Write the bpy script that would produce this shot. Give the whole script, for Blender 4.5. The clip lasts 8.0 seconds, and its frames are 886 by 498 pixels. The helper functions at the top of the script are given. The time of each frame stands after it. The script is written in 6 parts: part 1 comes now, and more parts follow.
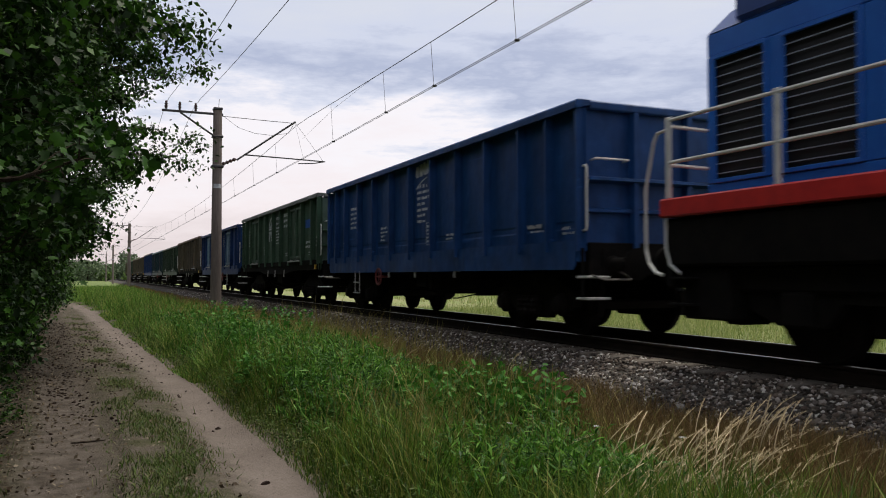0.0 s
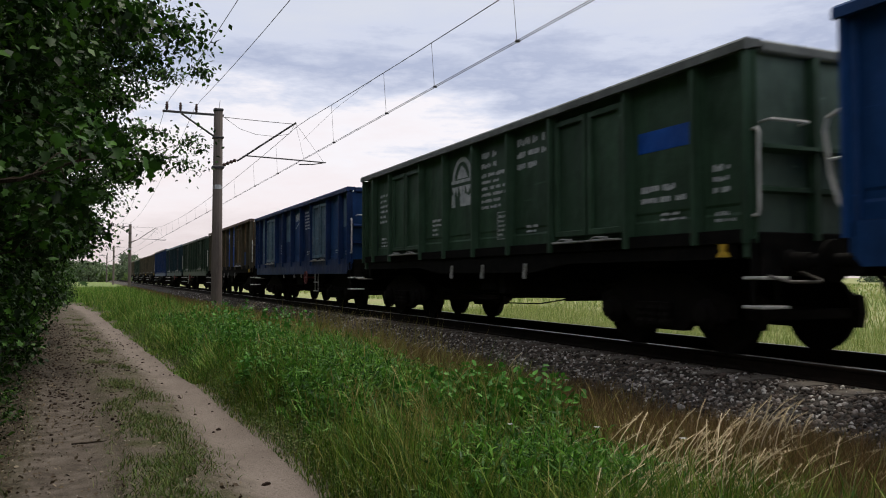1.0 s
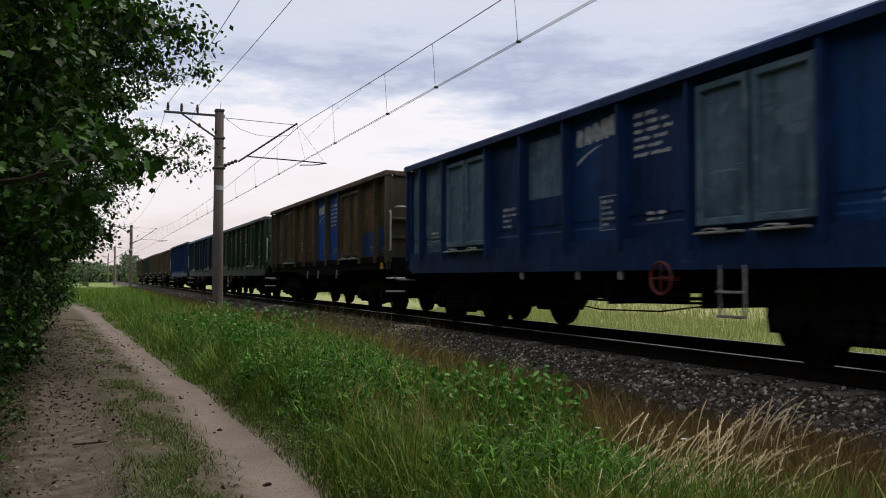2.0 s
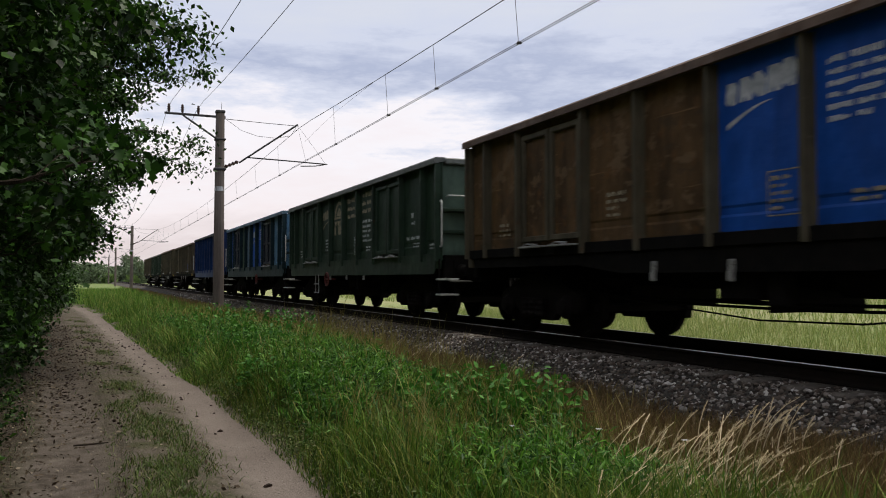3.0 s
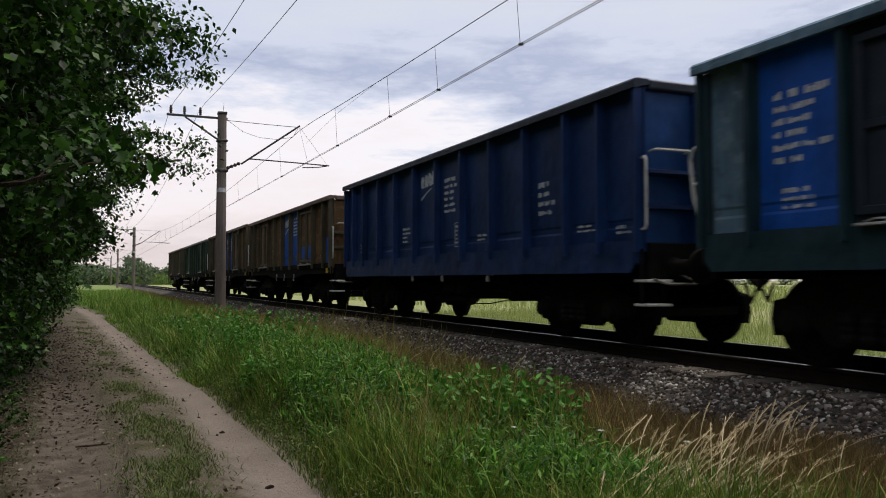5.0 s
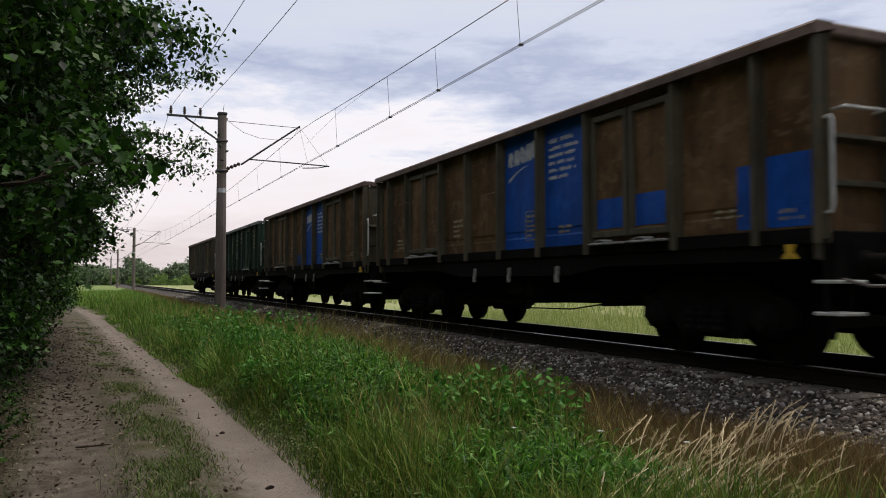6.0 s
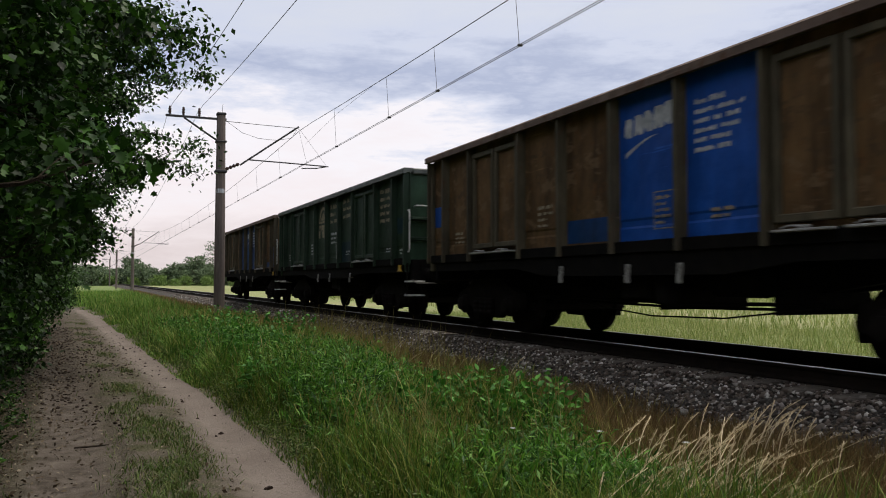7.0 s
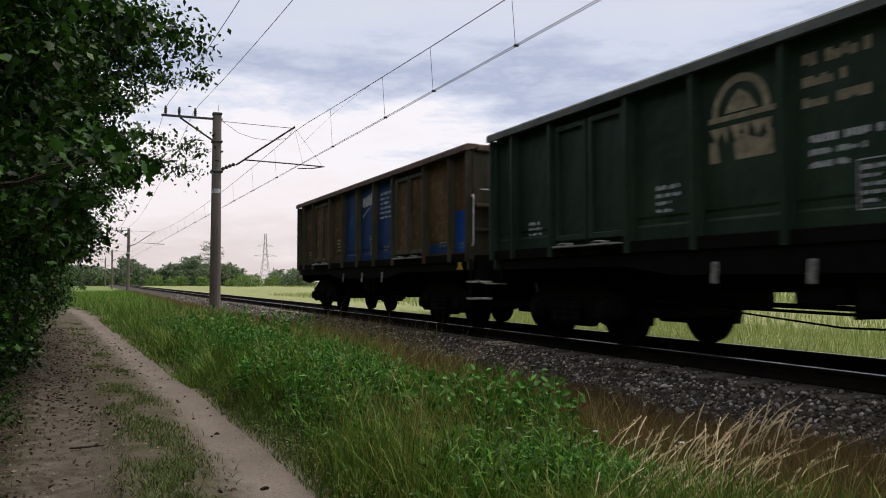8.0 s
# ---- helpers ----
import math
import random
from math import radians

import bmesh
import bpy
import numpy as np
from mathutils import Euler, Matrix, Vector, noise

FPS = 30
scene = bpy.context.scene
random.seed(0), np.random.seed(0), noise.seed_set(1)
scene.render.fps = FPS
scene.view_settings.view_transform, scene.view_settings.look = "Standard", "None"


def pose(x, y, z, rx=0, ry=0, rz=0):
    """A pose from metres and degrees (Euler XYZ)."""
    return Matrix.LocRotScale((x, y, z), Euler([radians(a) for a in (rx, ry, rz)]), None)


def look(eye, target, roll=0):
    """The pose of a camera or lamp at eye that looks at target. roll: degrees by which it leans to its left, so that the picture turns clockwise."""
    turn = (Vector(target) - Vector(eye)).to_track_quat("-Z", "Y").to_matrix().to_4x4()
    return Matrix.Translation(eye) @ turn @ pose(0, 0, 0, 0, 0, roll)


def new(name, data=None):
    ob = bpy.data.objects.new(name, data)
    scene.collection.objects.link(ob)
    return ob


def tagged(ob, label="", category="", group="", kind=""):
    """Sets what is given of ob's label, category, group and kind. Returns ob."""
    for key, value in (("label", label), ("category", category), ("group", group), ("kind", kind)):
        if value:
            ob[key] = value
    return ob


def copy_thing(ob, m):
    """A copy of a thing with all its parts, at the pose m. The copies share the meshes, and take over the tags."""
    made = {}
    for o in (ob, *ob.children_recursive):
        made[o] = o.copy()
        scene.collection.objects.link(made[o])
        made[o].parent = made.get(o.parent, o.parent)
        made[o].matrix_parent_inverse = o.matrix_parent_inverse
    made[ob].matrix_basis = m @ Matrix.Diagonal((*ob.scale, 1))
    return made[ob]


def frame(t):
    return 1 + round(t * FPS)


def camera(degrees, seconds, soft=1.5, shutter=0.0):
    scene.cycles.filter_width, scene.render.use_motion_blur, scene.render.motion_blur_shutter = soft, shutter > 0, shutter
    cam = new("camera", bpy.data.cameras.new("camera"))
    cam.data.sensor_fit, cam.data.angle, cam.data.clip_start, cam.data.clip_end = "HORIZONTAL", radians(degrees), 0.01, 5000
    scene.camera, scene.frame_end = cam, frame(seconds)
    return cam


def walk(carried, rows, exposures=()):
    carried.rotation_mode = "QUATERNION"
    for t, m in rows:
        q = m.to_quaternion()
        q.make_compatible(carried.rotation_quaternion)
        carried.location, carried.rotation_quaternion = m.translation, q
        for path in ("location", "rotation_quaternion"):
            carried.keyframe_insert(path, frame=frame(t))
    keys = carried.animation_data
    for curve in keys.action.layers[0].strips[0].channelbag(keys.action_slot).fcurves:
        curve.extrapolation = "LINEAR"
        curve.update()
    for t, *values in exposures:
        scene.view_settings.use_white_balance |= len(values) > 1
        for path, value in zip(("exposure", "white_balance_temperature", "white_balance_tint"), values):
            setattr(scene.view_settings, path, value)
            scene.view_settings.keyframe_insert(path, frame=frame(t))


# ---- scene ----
import itertools

# ---------------------------------------------------------------- camera
EYE = Vector((0.0, 0.0, 1.55))
FOCAL = 1432.37
RAIL_Z = 0.668          # top of the rail head
TRACK_X = 7.632         # middle of the track
SPEED = 17.1024         # metres a second, towards -y


def aim(dx, dy):
    yaw, pitch = 0.4082 - dx / FOCAL, 0.0373 + dy / FOCAL
    way = Vector((math.sin(yaw) * math.cos(pitch), math.cos(yaw) * math.cos(pitch), math.sin(pitch)))
    return look(EYE, EYE + way, 0.048)


cam = camera(57.388, 8.0, soft=1.0, shutter=0.14)
walk(cam, [(t, aim(dx, dy)) for t, dx, dy in (
    (0, -5.0, -4.7), (0.5, -4.6, -4.4), (1, -4, -3.2), (1.5, -3, -2.9), (3, -1, -0.2), (3.5, 0, 0), (4, 1.2, 0.2),
    (4.5, 2, 1.2), (6, 2.2, 3), (6.5, 1.7, 3.3), (7, 0.5, 3.7), (7.5, -3, 3.9), (8, -6.3, 4))])

# ---------------------------------------------------------------- sky and light
world = bpy.data.worlds.new("sky")
scene.world = world
world.use_nodes = True
wn, wl = world.node_tree.nodes, world.node_tree.links
wn.clear()
w_out = wn.new("ShaderNodeOutputWorld")
w_bg = wn.new("ShaderNodeBackground")
w_tc = wn.new("ShaderNodeTexCoord")
w_sky = wn.new("ShaderNodeTexSky")
w_sky.sky_type = "NISHITA"
w_sky.sun_disc = False
w_sky.sun_elevation, w_sky.sun_rotation = radians(69), radians(82)
w_sep = wn.new("ShaderNodeSeparateXYZ")
wl.new(w_tc.outputs["Generated"], w_sep.inputs[0])
w_map = wn.new("ShaderNodeMapping")
w_map.inputs["Scale"].default_value = (2.2, 2.2, 9.0)
wl.new(w_tc.outputs["Generated"], w_map.inputs[0])
w_noise = wn.new("ShaderNodeTexNoise")
w_noise.inputs["Scale"].default_value = 1.7
w_noise.inputs["Detail"].default_value = 11
w_noise.inputs["Roughness"].default_value = 0.62
wl.new(w_map.outputs[0], w_noise.inputs["Vector"])
# cloud base height, broken up by the noise
w_add = wn.new("ShaderNodeMath")
w_add.operation = "MULTIPLY_ADD"
wl.new(w_noise.outputs["Fac"], w_add.inputs[0])
w_add.inputs[1].default_value = 0.36
wl.new(w_sep.outputs["Z"], w_add.inputs[2])
w_ramp = wn.new("ShaderNodeValToRGB")
wl.new(w_add.outputs[0], w_ramp.inputs[0])
stops = [(0.10, (0.70, 0.59, 0.60)), (0.19, (0.80, 0.70, 0.71)), (0.27, (0.97, 0.88, 0.90)), (0.345, (1.0, 0.96, 1.0)),
         (0.375, (0.74, 0.77, 0.90)), (0.42, (0.47, 0.52, 0.69)), (0.47, (0.68, 0.72, 0.86)), (0.54, (0.72, 0.75, 0.85)), (0.70, (0.70, 0.72, 0.80)), (1.0, (0.74, 0.75, 0.80))]
while len(w_ramp.color_ramp.elements) < len(stops):
    w_ramp.color_ramp.elements.new(0.5)
for e, (at, col) in zip(w_ramp.color_ramp.elements, stops):
    e.position, e.color = at, (*col, 1)
w_mix = wn.new("ShaderNodeMix")
w_mix.data_type = "RGBA"
w_mix.inputs["Factor"].default_value = 0.93
w_scale = wn.new("ShaderNodeVectorMath")
w_scale.operation = "SCALE"
w_scale.inputs["Scale"].default_value = 0.10
wl.new(w_sky.outputs[0], w_scale.inputs[0])
wl.new(w_scale.outputs[0], w_mix.inputs["A"])
wl.new(w_ramp.outputs[0], w_mix.inputs["B"])
wl.new(w_mix.outputs["Result"], w_bg.inputs[0])
w_bg.inputs[1].default_value = 1.0
wl.new(w_bg.outputs[0], w_out.inputs[0])

sun_data = bpy.data.lights.new("sun", "SUN")
sun_data.energy, sun_data.angle, sun_data.color = 3.5, radians(24), (1.0, 0.94, 0.82)
sun = new("sun", sun_data)
sun.matrix_world = look((21, 11, 54), (0, 8, 0))
scene.view_settings.exposure = 0.0


# ---------------------------------------------------------------- materials
def shader(name):
    m = bpy.data.materials.new(name)
    m.use_nodes = True
    n, l = m.node_tree.nodes, m.node_tree.links
    return m, n, l, n["Principled BSDF"]


def noise_node(n, l, scale, detail=4, rough=0.6, coord="Object", stretch=(1, 1, 1)):
    tc = n.new("ShaderNodeTexCoord")
    mp = n.new("ShaderNodeMapping")
    mp.inputs["Scale"].default_value = stretch
    l.new(tc.outputs[coord], mp.inputs[0])
    t = n.new("ShaderNodeTexNoise")
    t.inputs["Scale"].default_value, t.inputs["Detail"].default_value, t.inputs["Roughness"].default_value = scale, detail, rough
    l.new(mp.outputs[0], t.inputs["Vector"])
    return t.outputs["Fac"]


def ramp(n, l, src, lo, hi):
    r = n.new("ShaderNodeMapRange")
    r.inputs["From Min"].default_value, r.inputs["From Max"].default_value = lo, hi
    l.new(src, r.inputs["Value"])
    return r.outputs[0]


def blend(n, l, fac, a, b):
    x = n.new("ShaderNodeMix")
    x.data_type = "RGBA"
    for sock, v in (("Factor", fac), ("A", a), ("B", b)):
        if isinstance(v, (int, float)):
            x.inputs[sock].default_value = v
        elif isinstance(v, tuple):
            x.inputs[sock].default_value = (*v, 1)
        else:
            l.new(v, x.inputs[sock])
    return x.outputs["Result"]


def bump(n, l, bsdf, src, strength, dist):
    b = n.new("ShaderNodeBump")
    b.inputs["Strength"].default_value, b.inputs["Distance"].default_value = strength, dist
    l.new(src, b.inputs["Height"])
    l.new(b.outputs[0], bsdf.inputs["Normal"])


def math_node(n, l, op, a, b):
    x = n.new("ShaderNodeMath")
    x.operation = op
    for i, v in enumerate((a, b)):
        if isinstance(v, (int, float)):
            x.inputs[i].default_value = v
        else:
            l.new(v, x.inputs[i])
    return x.outputs[0]


def plain(name, col, col2=None, rough=0.6, metal=0.0, scale=6.0, rel=0.15, dist=0.004, stretch=(1, 1, 1)):
    """Two tones in blotches and fine grain, with relief."""
    m, n, l, b = shader(name)
    col2 = col2 or tuple(c * 0.65 for c in col)
    big = noise_node(n, l, scale, 5, 0.65, stretch=stretch)
    fine = noise_node(n, l, scale * 14, 3, 0.6, stretch=stretch)
    f = math_node(n, l, "MULTIPLY_ADD", fine, 0.35)
    n[f.node.name].inputs[2].default_value = -0.17
    fac = ramp(n, l, math_node(n, l, "ADD", big, f), 0.32, 0.68)
    l.new(blend(n, l, fac, col2, col), b.inputs["Base Color"])
    b.inputs["Roughness"].default_value, b.inputs["Metallic"].default_value = rough, metal
    b.inputs["Specular IOR Level"].default_value = 0.06 if rough > 0.8 else 0.4
    bump(n, l, b, fine, rel, dist)
    return m


def wagon_paint(name, col, rust=0.25, dirt=0.35, rough=0.55, rust_col=(0.10, 0.045, 0.022), peel=None):
    """Weathered paint on steel: faded blotches, streaks that run down, rust where it is chipped."""
    m, n, l, b = shader(name)
    info = n.new("ShaderNodeObjectInfo")
    tc = n.new("ShaderNodeTexCoord")
    mv = n.new("ShaderNodeVectorMath")
    mv.operation = "MULTIPLY_ADD"
    l.new(info.outputs["Random"], mv.inputs[0])
    mv.inputs[1].default_value = (37, 91, 53)
    l.new(tc.outputs["Object"], mv.inputs[2])

    def tex(scale, detail, stretch):
        mp = n.new("ShaderNodeMapping")
        mp.inputs["Scale"].default_value = stretch
        l.new(mv.outputs[0], mp.inputs[0])
        t = n.new("ShaderNodeTexNoise")
        t.inputs["Scale"].default_value, t.inputs["Detail"].default_value, t.inputs["Roughness"].default_value = scale, detail, 0.65
        l.new(mp.outputs[0], t.inputs["Vector"])
        return t.outputs["Fac"]
    blot = tex(2.2, 6, (1, 1, 1))
    streak = tex(5, 5, (1, 1, 0.10))
    chip = tex(7, 8, (1, 1, 0.7))
    fine = tex(60, 3, (1, 1, 1))
    faded = tuple(min(1, c * 1.45 + 0.003) for c in col)
    base = blend(n, l, ramp(n, l, blot, 0.35, 0.7), col, faded)
    soot = tex(1.1, 4, (1, 1, 0.6))
    base = blend(n, l, math_node(n, l, "MULTIPLY", ramp(n, l, soot, 0.42, 0.66), min(0.9, dirt * 1.5)), base, tuple(c * 0.4 for c in col))
    grime = tuple(c * 0.28 + 0.003 for c in col)
    base = blend(n, l, math_node(n, l, "MULTIPLY", ramp(n, l, streak, 0.48, 0.75), dirt * 1.6), base, grime)
    rf = ramp(n, l, chip, 0.72 - rust * 0.45, 0.80 - rust * 0.35)
    base = blend(n, l, math_node(n, l, "MULTIPLY", rf, min(1.0, 0.35 + rust)), base, rust_col)
    flake = tex(2.6, 9, (1, 1, 1.5))
    if peel:
        base = blend(n, l, math_node(n, l, "MULTIPLY", ramp(n, l, flake, 0.555, 0.585), 0.7), base, peel[0])
        base = blend(n, l, math_node(n, l, "MULTIPLY", ramp(n, l, flake, 0.42, 0.38), 0.65), base, peel[1])
    scrape = tex(4, 7, (1, 0.12, 2.2))
    base = blend(n, l, math_node(n, l, "MULTIPLY", ramp(n, l, scrape, 0.66, 0.70), 0.5), base, tuple(min(1, c * 2.2 + 0.02) for c in col))
    l.new(base, b.inputs["Base Color"])
    b.inputs["Roughness"].default_value = rough
    b.inputs["Specular IOR Level"].default_value = 0.22
    dent = tex(1.6, 2, (1, 1, 1))
    h = math_node(n, l, "ADD", math_node(n, l, "MULTIPLY", blot, 3.0), math_node(n, l, "MULTIPLY", fine, 0.25))
    h = math_node(n, l, "ADD", h, math_node(n, l, "MULTIPLY", dent, 9.0))
    h = math_node(n, l, "ADD", h, math_node(n, l, "MULTIPLY", flake, 2.0))
    bump(n, l, b, h, 0.5, 0.009)
    return m


BLUE = wagon_paint("blue_paint", (0.008, 0.046, 0.155), 0.10)
NAVY = wagon_paint("dark_blue_paint", (0.007, 0.028, 0.105), 0.15)
BRIGHT = wagon_paint("fresh_blue_paint", (0.008, 0.070, 0.33), 0.05, 0.25)
PALE = wagon_paint("faded_grey_blue_paint", (0.10, 0.17, 0.235), 0.2, 0.45, peel=((0.16, 0.22, 0.27), (0.05, 0.09, 0.14)))
LIGHTBLUE = wagon_paint("pale_blue_paint", (0.10, 0.22, 0.36), 0.15, 0.4, peel=((0.17, 0.29, 0.40), (0.04, 0.11, 0.22)))
GREEN = wagon_paint("green_paint", (0.034, 0.072, 0.042), 0.12)
DKGREEN = wagon_paint("dark_green_paint", (0.023, 0.044, 0.027), 0.2)
TEAL = wagon_paint("dark_teal_paint", (0.010, 0.030, 0.040), 0.1)
BROWN = wagon_paint("rusty_brown_paint", (0.125, 0.072, 0.030), 0.36, 0.55, 0.85, (0.15, 0.068, 0.022), ((0.185, 0.120, 0.066), (0.070, 0.046, 0.026)))
OLIVE = wagon_paint("grey_olive_steel", (0.085, 0.072, 0.046), 0.3, 0.4, 0.7)
CHAR = wagon_paint("charcoal_paint", (0.014, 0.020, 0.032), 0.06)
RUSTRIM = wagon_paint("rusty_rim_steel", (0.13, 0.09, 0.07), 0.4, 0.3, 0.7)
GREYRIM = wagon_paint("grey_rim_paint", (0.12, 0.13, 0.12), 0.2, 0.3)
# near black: the deep shade below the floor is put into both colours
UNDER = plain("shaded_underframe_steel", (0.011, 0.0095, 0.0085), (0.005, 0.005, 0.005), 0.9)
BOGIEBLACK = plain("shaded_bogie_steel", (0.012, 0.010, 0.0085), (0.006, 0.005, 0.005), 0.9)
TREAD = plain("worn_wheel_steel", (0.20, 0.19, 0.18), (0.05, 0.045, 0.04), 0.4, 0.9)
LETTER = plain("white_lettering_paint", (0.62, 0.63, 0.64), (0.30, 0.32, 0.35), 0.7, scale=9)
CREAM = plain("faded_cream_lettering", (0.42, 0.35, 0.24), (0.16, 0.14, 0.10), 0.8, scale=9)
WHITE = plain("white_handrail_paint", (0.62, 0.62, 0.60), (0.42, 0.42, 0.40), 0.5)
YELLOW = plain("yellow_handle_paint", (0.65, 0.42, 0.04), (0.45, 0.28, 0.03), 0.5)
RED = plain("red_enamel", (0.55, 0.03, 0.025), (0.40, 0.02, 0.02), 0.4)
DULLRED = plain("dull_red_paint", (0.18, 0.025, 0.025), (0.09, 0.02, 0.02), 0.6)
LOCOBLUE = plain("glossy_blue_enamel", (0.02, 0.13, 0.48), (0.016, 0.10, 0.40), 0.3, scale=2)
LOCODARK = plain("dark_blue_enamel", (0.012, 0.05, 0.22), (0.01, 0.04, 0.18), 0.35, scale=2)
GRILLE = plain("black_radiator_core", (0.010, 0.010, 0.012), (0.005, 0.005, 0.006), 0.7)
SLAT = plain("steel_grille_slat", (0.30, 0.33, 0.38), (0.20, 0.23, 0.28), 0.45, 0.3)
RAILSTEEL = plain("rail_side_rust", (0.018, 0.013, 0.010), (0.010, 0.008, 0.007), 0.85)
RAILHEAD = plain("polished_rail_head", (0.42, 0.42, 0.43), (0.26, 0.26, 0.27), 0.30, 1.0)
CONCRETE = plain("weathered_concrete", (0.20, 0.165, 0.15), (0.12, 0.10, 0.09), 0.85, scale=3, stretch=(1, 1, 0.15))
SLEEPER = plain("grey_concrete_sleeper", (0.16, 0.14, 0.12), (0.08, 0.07, 0.06), 0.9)
GALV = plain("dark_galvanised_steel", (0.06, 0.06, 0.065), (0.035, 0.03, 0.03), 0.55, 0.5)
PYLON = plain("pale_galvanised_steel", (0.42, 0.43, 0.45), (0.32, 0.33, 0.35), 0.6, 0.2)
WIRE = plain("weathered_copper_wire", (0.13, 0.12, 0.13), (0.09, 0.085, 0.09), 0.6, 0.3)
PORC = plain("brown_porcelain", (0.06, 0.03, 0.025), (0.04, 0.02, 0.02), 0.25)
BARK = plain("grey_brown_bark", (0.055, 0.042, 0.032), (0.025, 0.02, 0.016), 0.9, scale=8, rel=0.8, dist=0.02, stretch=(1, 1, 0.25))
GLASS = plain("pale_cab_window", (0.35, 0.38, 0.42), (0.30, 0.33, 0.37), 0.15)


def leafy(name, cols, rough=0.55, trans=0.22):
    """Leaves and blades: each island has its own tone; some light goes through."""
    m, n, l, b = shader(name)
    g = n.new("ShaderNodeNewGeometry")
    r = n.new("ShaderNodeValToRGB")
    while len(r.color_ramp.elements) < len(cols):
        r.color_ramp.elements.new(0.5)
    for i, (e, c) in enumerate(zip(r.color_ramp.elements, cols)):
        e.position, e.color = i / (len(cols) - 1), (*c, 1)
    l.new(g.outputs["Random Per Island"], r.inputs[0])
    fine = noise_node(n, l, 9, 3)
    col = blend(n, l, math_node(n, l, "MULTIPLY", ramp(n, l, fine, 0.4, 0.7), 0.35), r.outputs[0], cols[0])
    l.new(col, b.inputs["Base Color"])
    b.inputs["Roughness"].default_value = rough
    b.inputs["Specular IOR Level"].default_value = 0.2
    t = n.new("ShaderNodeBsdfTranslucent")
    l.new(col, t.inputs["Color"])
    mix = n.new("ShaderNodeMixShader")
    mix.inputs[0].default_value = trans
    l.new(b.outputs[0], mix.inputs[1])
    l.new(t.outputs[0], mix.inputs[2])
    l.new(mix.outputs[0], n["Material Output"].inputs["Surface"])
    return m


GRASS = leafy("verge_grass", [(0.018, 0.048, 0.006), (0.042, 0.102, 0.009), (0.085, 0.168, 0.014), (0.15, 0.21, 0.026), (0.25, 0.22, 0.065)])
DRY = leafy("dry_grass", [(0.10, 0.060, 0.024), (0.19, 0.110, 0.048), (0.13, 0.115, 0.034), (0.29, 0.20, 0.095)])
STRAW = leafy("straw_seed_heads", [(0.50, 0.39, 0.22), (0.66, 0.54, 0.34), (0.80, 0.69, 0.48)])
TAN = leafy("ripening_grass", [(0.18, 0.135, 0.040), (0.27, 0.21, 0.070), (0.22, 0.23, 0.055), (0.42, 0.34, 0.15)])
FIELD = leafy("meadow_grass", [(0.11, 0.17, 0.035), (0.22, 0.29, 0.075), (0.35, 0.39, 0.13), (0.52, 0.48, 0.24)])
HERB = leafy("broadleaf_herbs", [(0.030, 0.110, 0.014), (0.060, 0.19, 0.024), (0.10, 0.27, 0.036)])
LITTER = leafy("dead_leaves", [(0.03, 0.02, 0.012), (0.07, 0.048, 0.03), (0.13, 0.10, 0.065), (0.24, 0.20, 0.15)], 0.8, 0.1)
VERGE = leafy("tall_verge_grass", [(0.030, 0.085, 0.010), (0.065, 0.165, 0.018), (0.12, 0.25, 0.030), (0.21, 0.32, 0.060), (0.34, 0.34, 0.11)])
TRAMPLED = leafy("trampled_grass", [(0.030, 0.055, 0.010), (0.060, 0.105, 0.018), (0.10, 0.145, 0.030), (0.17, 0.155, 0.07)])
# wide range of greens: skylit leaf tops and dark gaps put into the tones
WEED = leafy("verge_weeds", [(0.012, 0.042, 0.006), (0.034, 0.112, 0.012), (0.080, 0.215, 0.022), (0.155, 0.32, 0.040)], 0.5, 0.3)
# crown shade is put into the dark greens, lit leaves into the last
LEAF = leafy("shade_toned_tree_leaves", [(0.005, 0.016, 0.002), (0.010, 0.031, 0.004), (0.020, 0.060, 0.006), (0.070, 0.165, 0.018)], 0.5, 0.20)
NEARLEAF = leafy("shade_toned_lobed_leaves", [(0.005, 0.017, 0.002), (0.010, 0.034, 0.004), (0.020, 0.064, 0.006), (0.055, 0.150, 0.015)], 0.55, 0.22)
# distance haze is mixed into this leaf colour: paler and greyer green
FARLEAF = leafy("hazed_far_leaves", [(0.085, 0.125, 0.07), (0.125, 0.175, 0.095), (0.17, 0.22, 0.12)])
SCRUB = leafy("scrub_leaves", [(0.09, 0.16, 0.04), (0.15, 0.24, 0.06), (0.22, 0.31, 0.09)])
STONE = leafy("ballast_stone", [(0.025, 0.020, 0.017), (0.050, 0.040, 0.033), (0.080, 0.060, 0.049), (0.120, 0.094, 0.076), (0.17, 0.14, 0.115), (0.28, 0.245, 0.22), (0.66, 0.63, 0.59)], 0.85, 0.0)
CONE = plain("dark_pine_cone", (0.03, 0.02, 0.016), (0.015, 0.01, 0.008), 0.9)
PAD = leafy("grit_stones", [(0.06, 0.05, 0.04), (0.14, 0.12, 0.10), (0.30, 0.27, 0.24)], 0.9, 0.0)


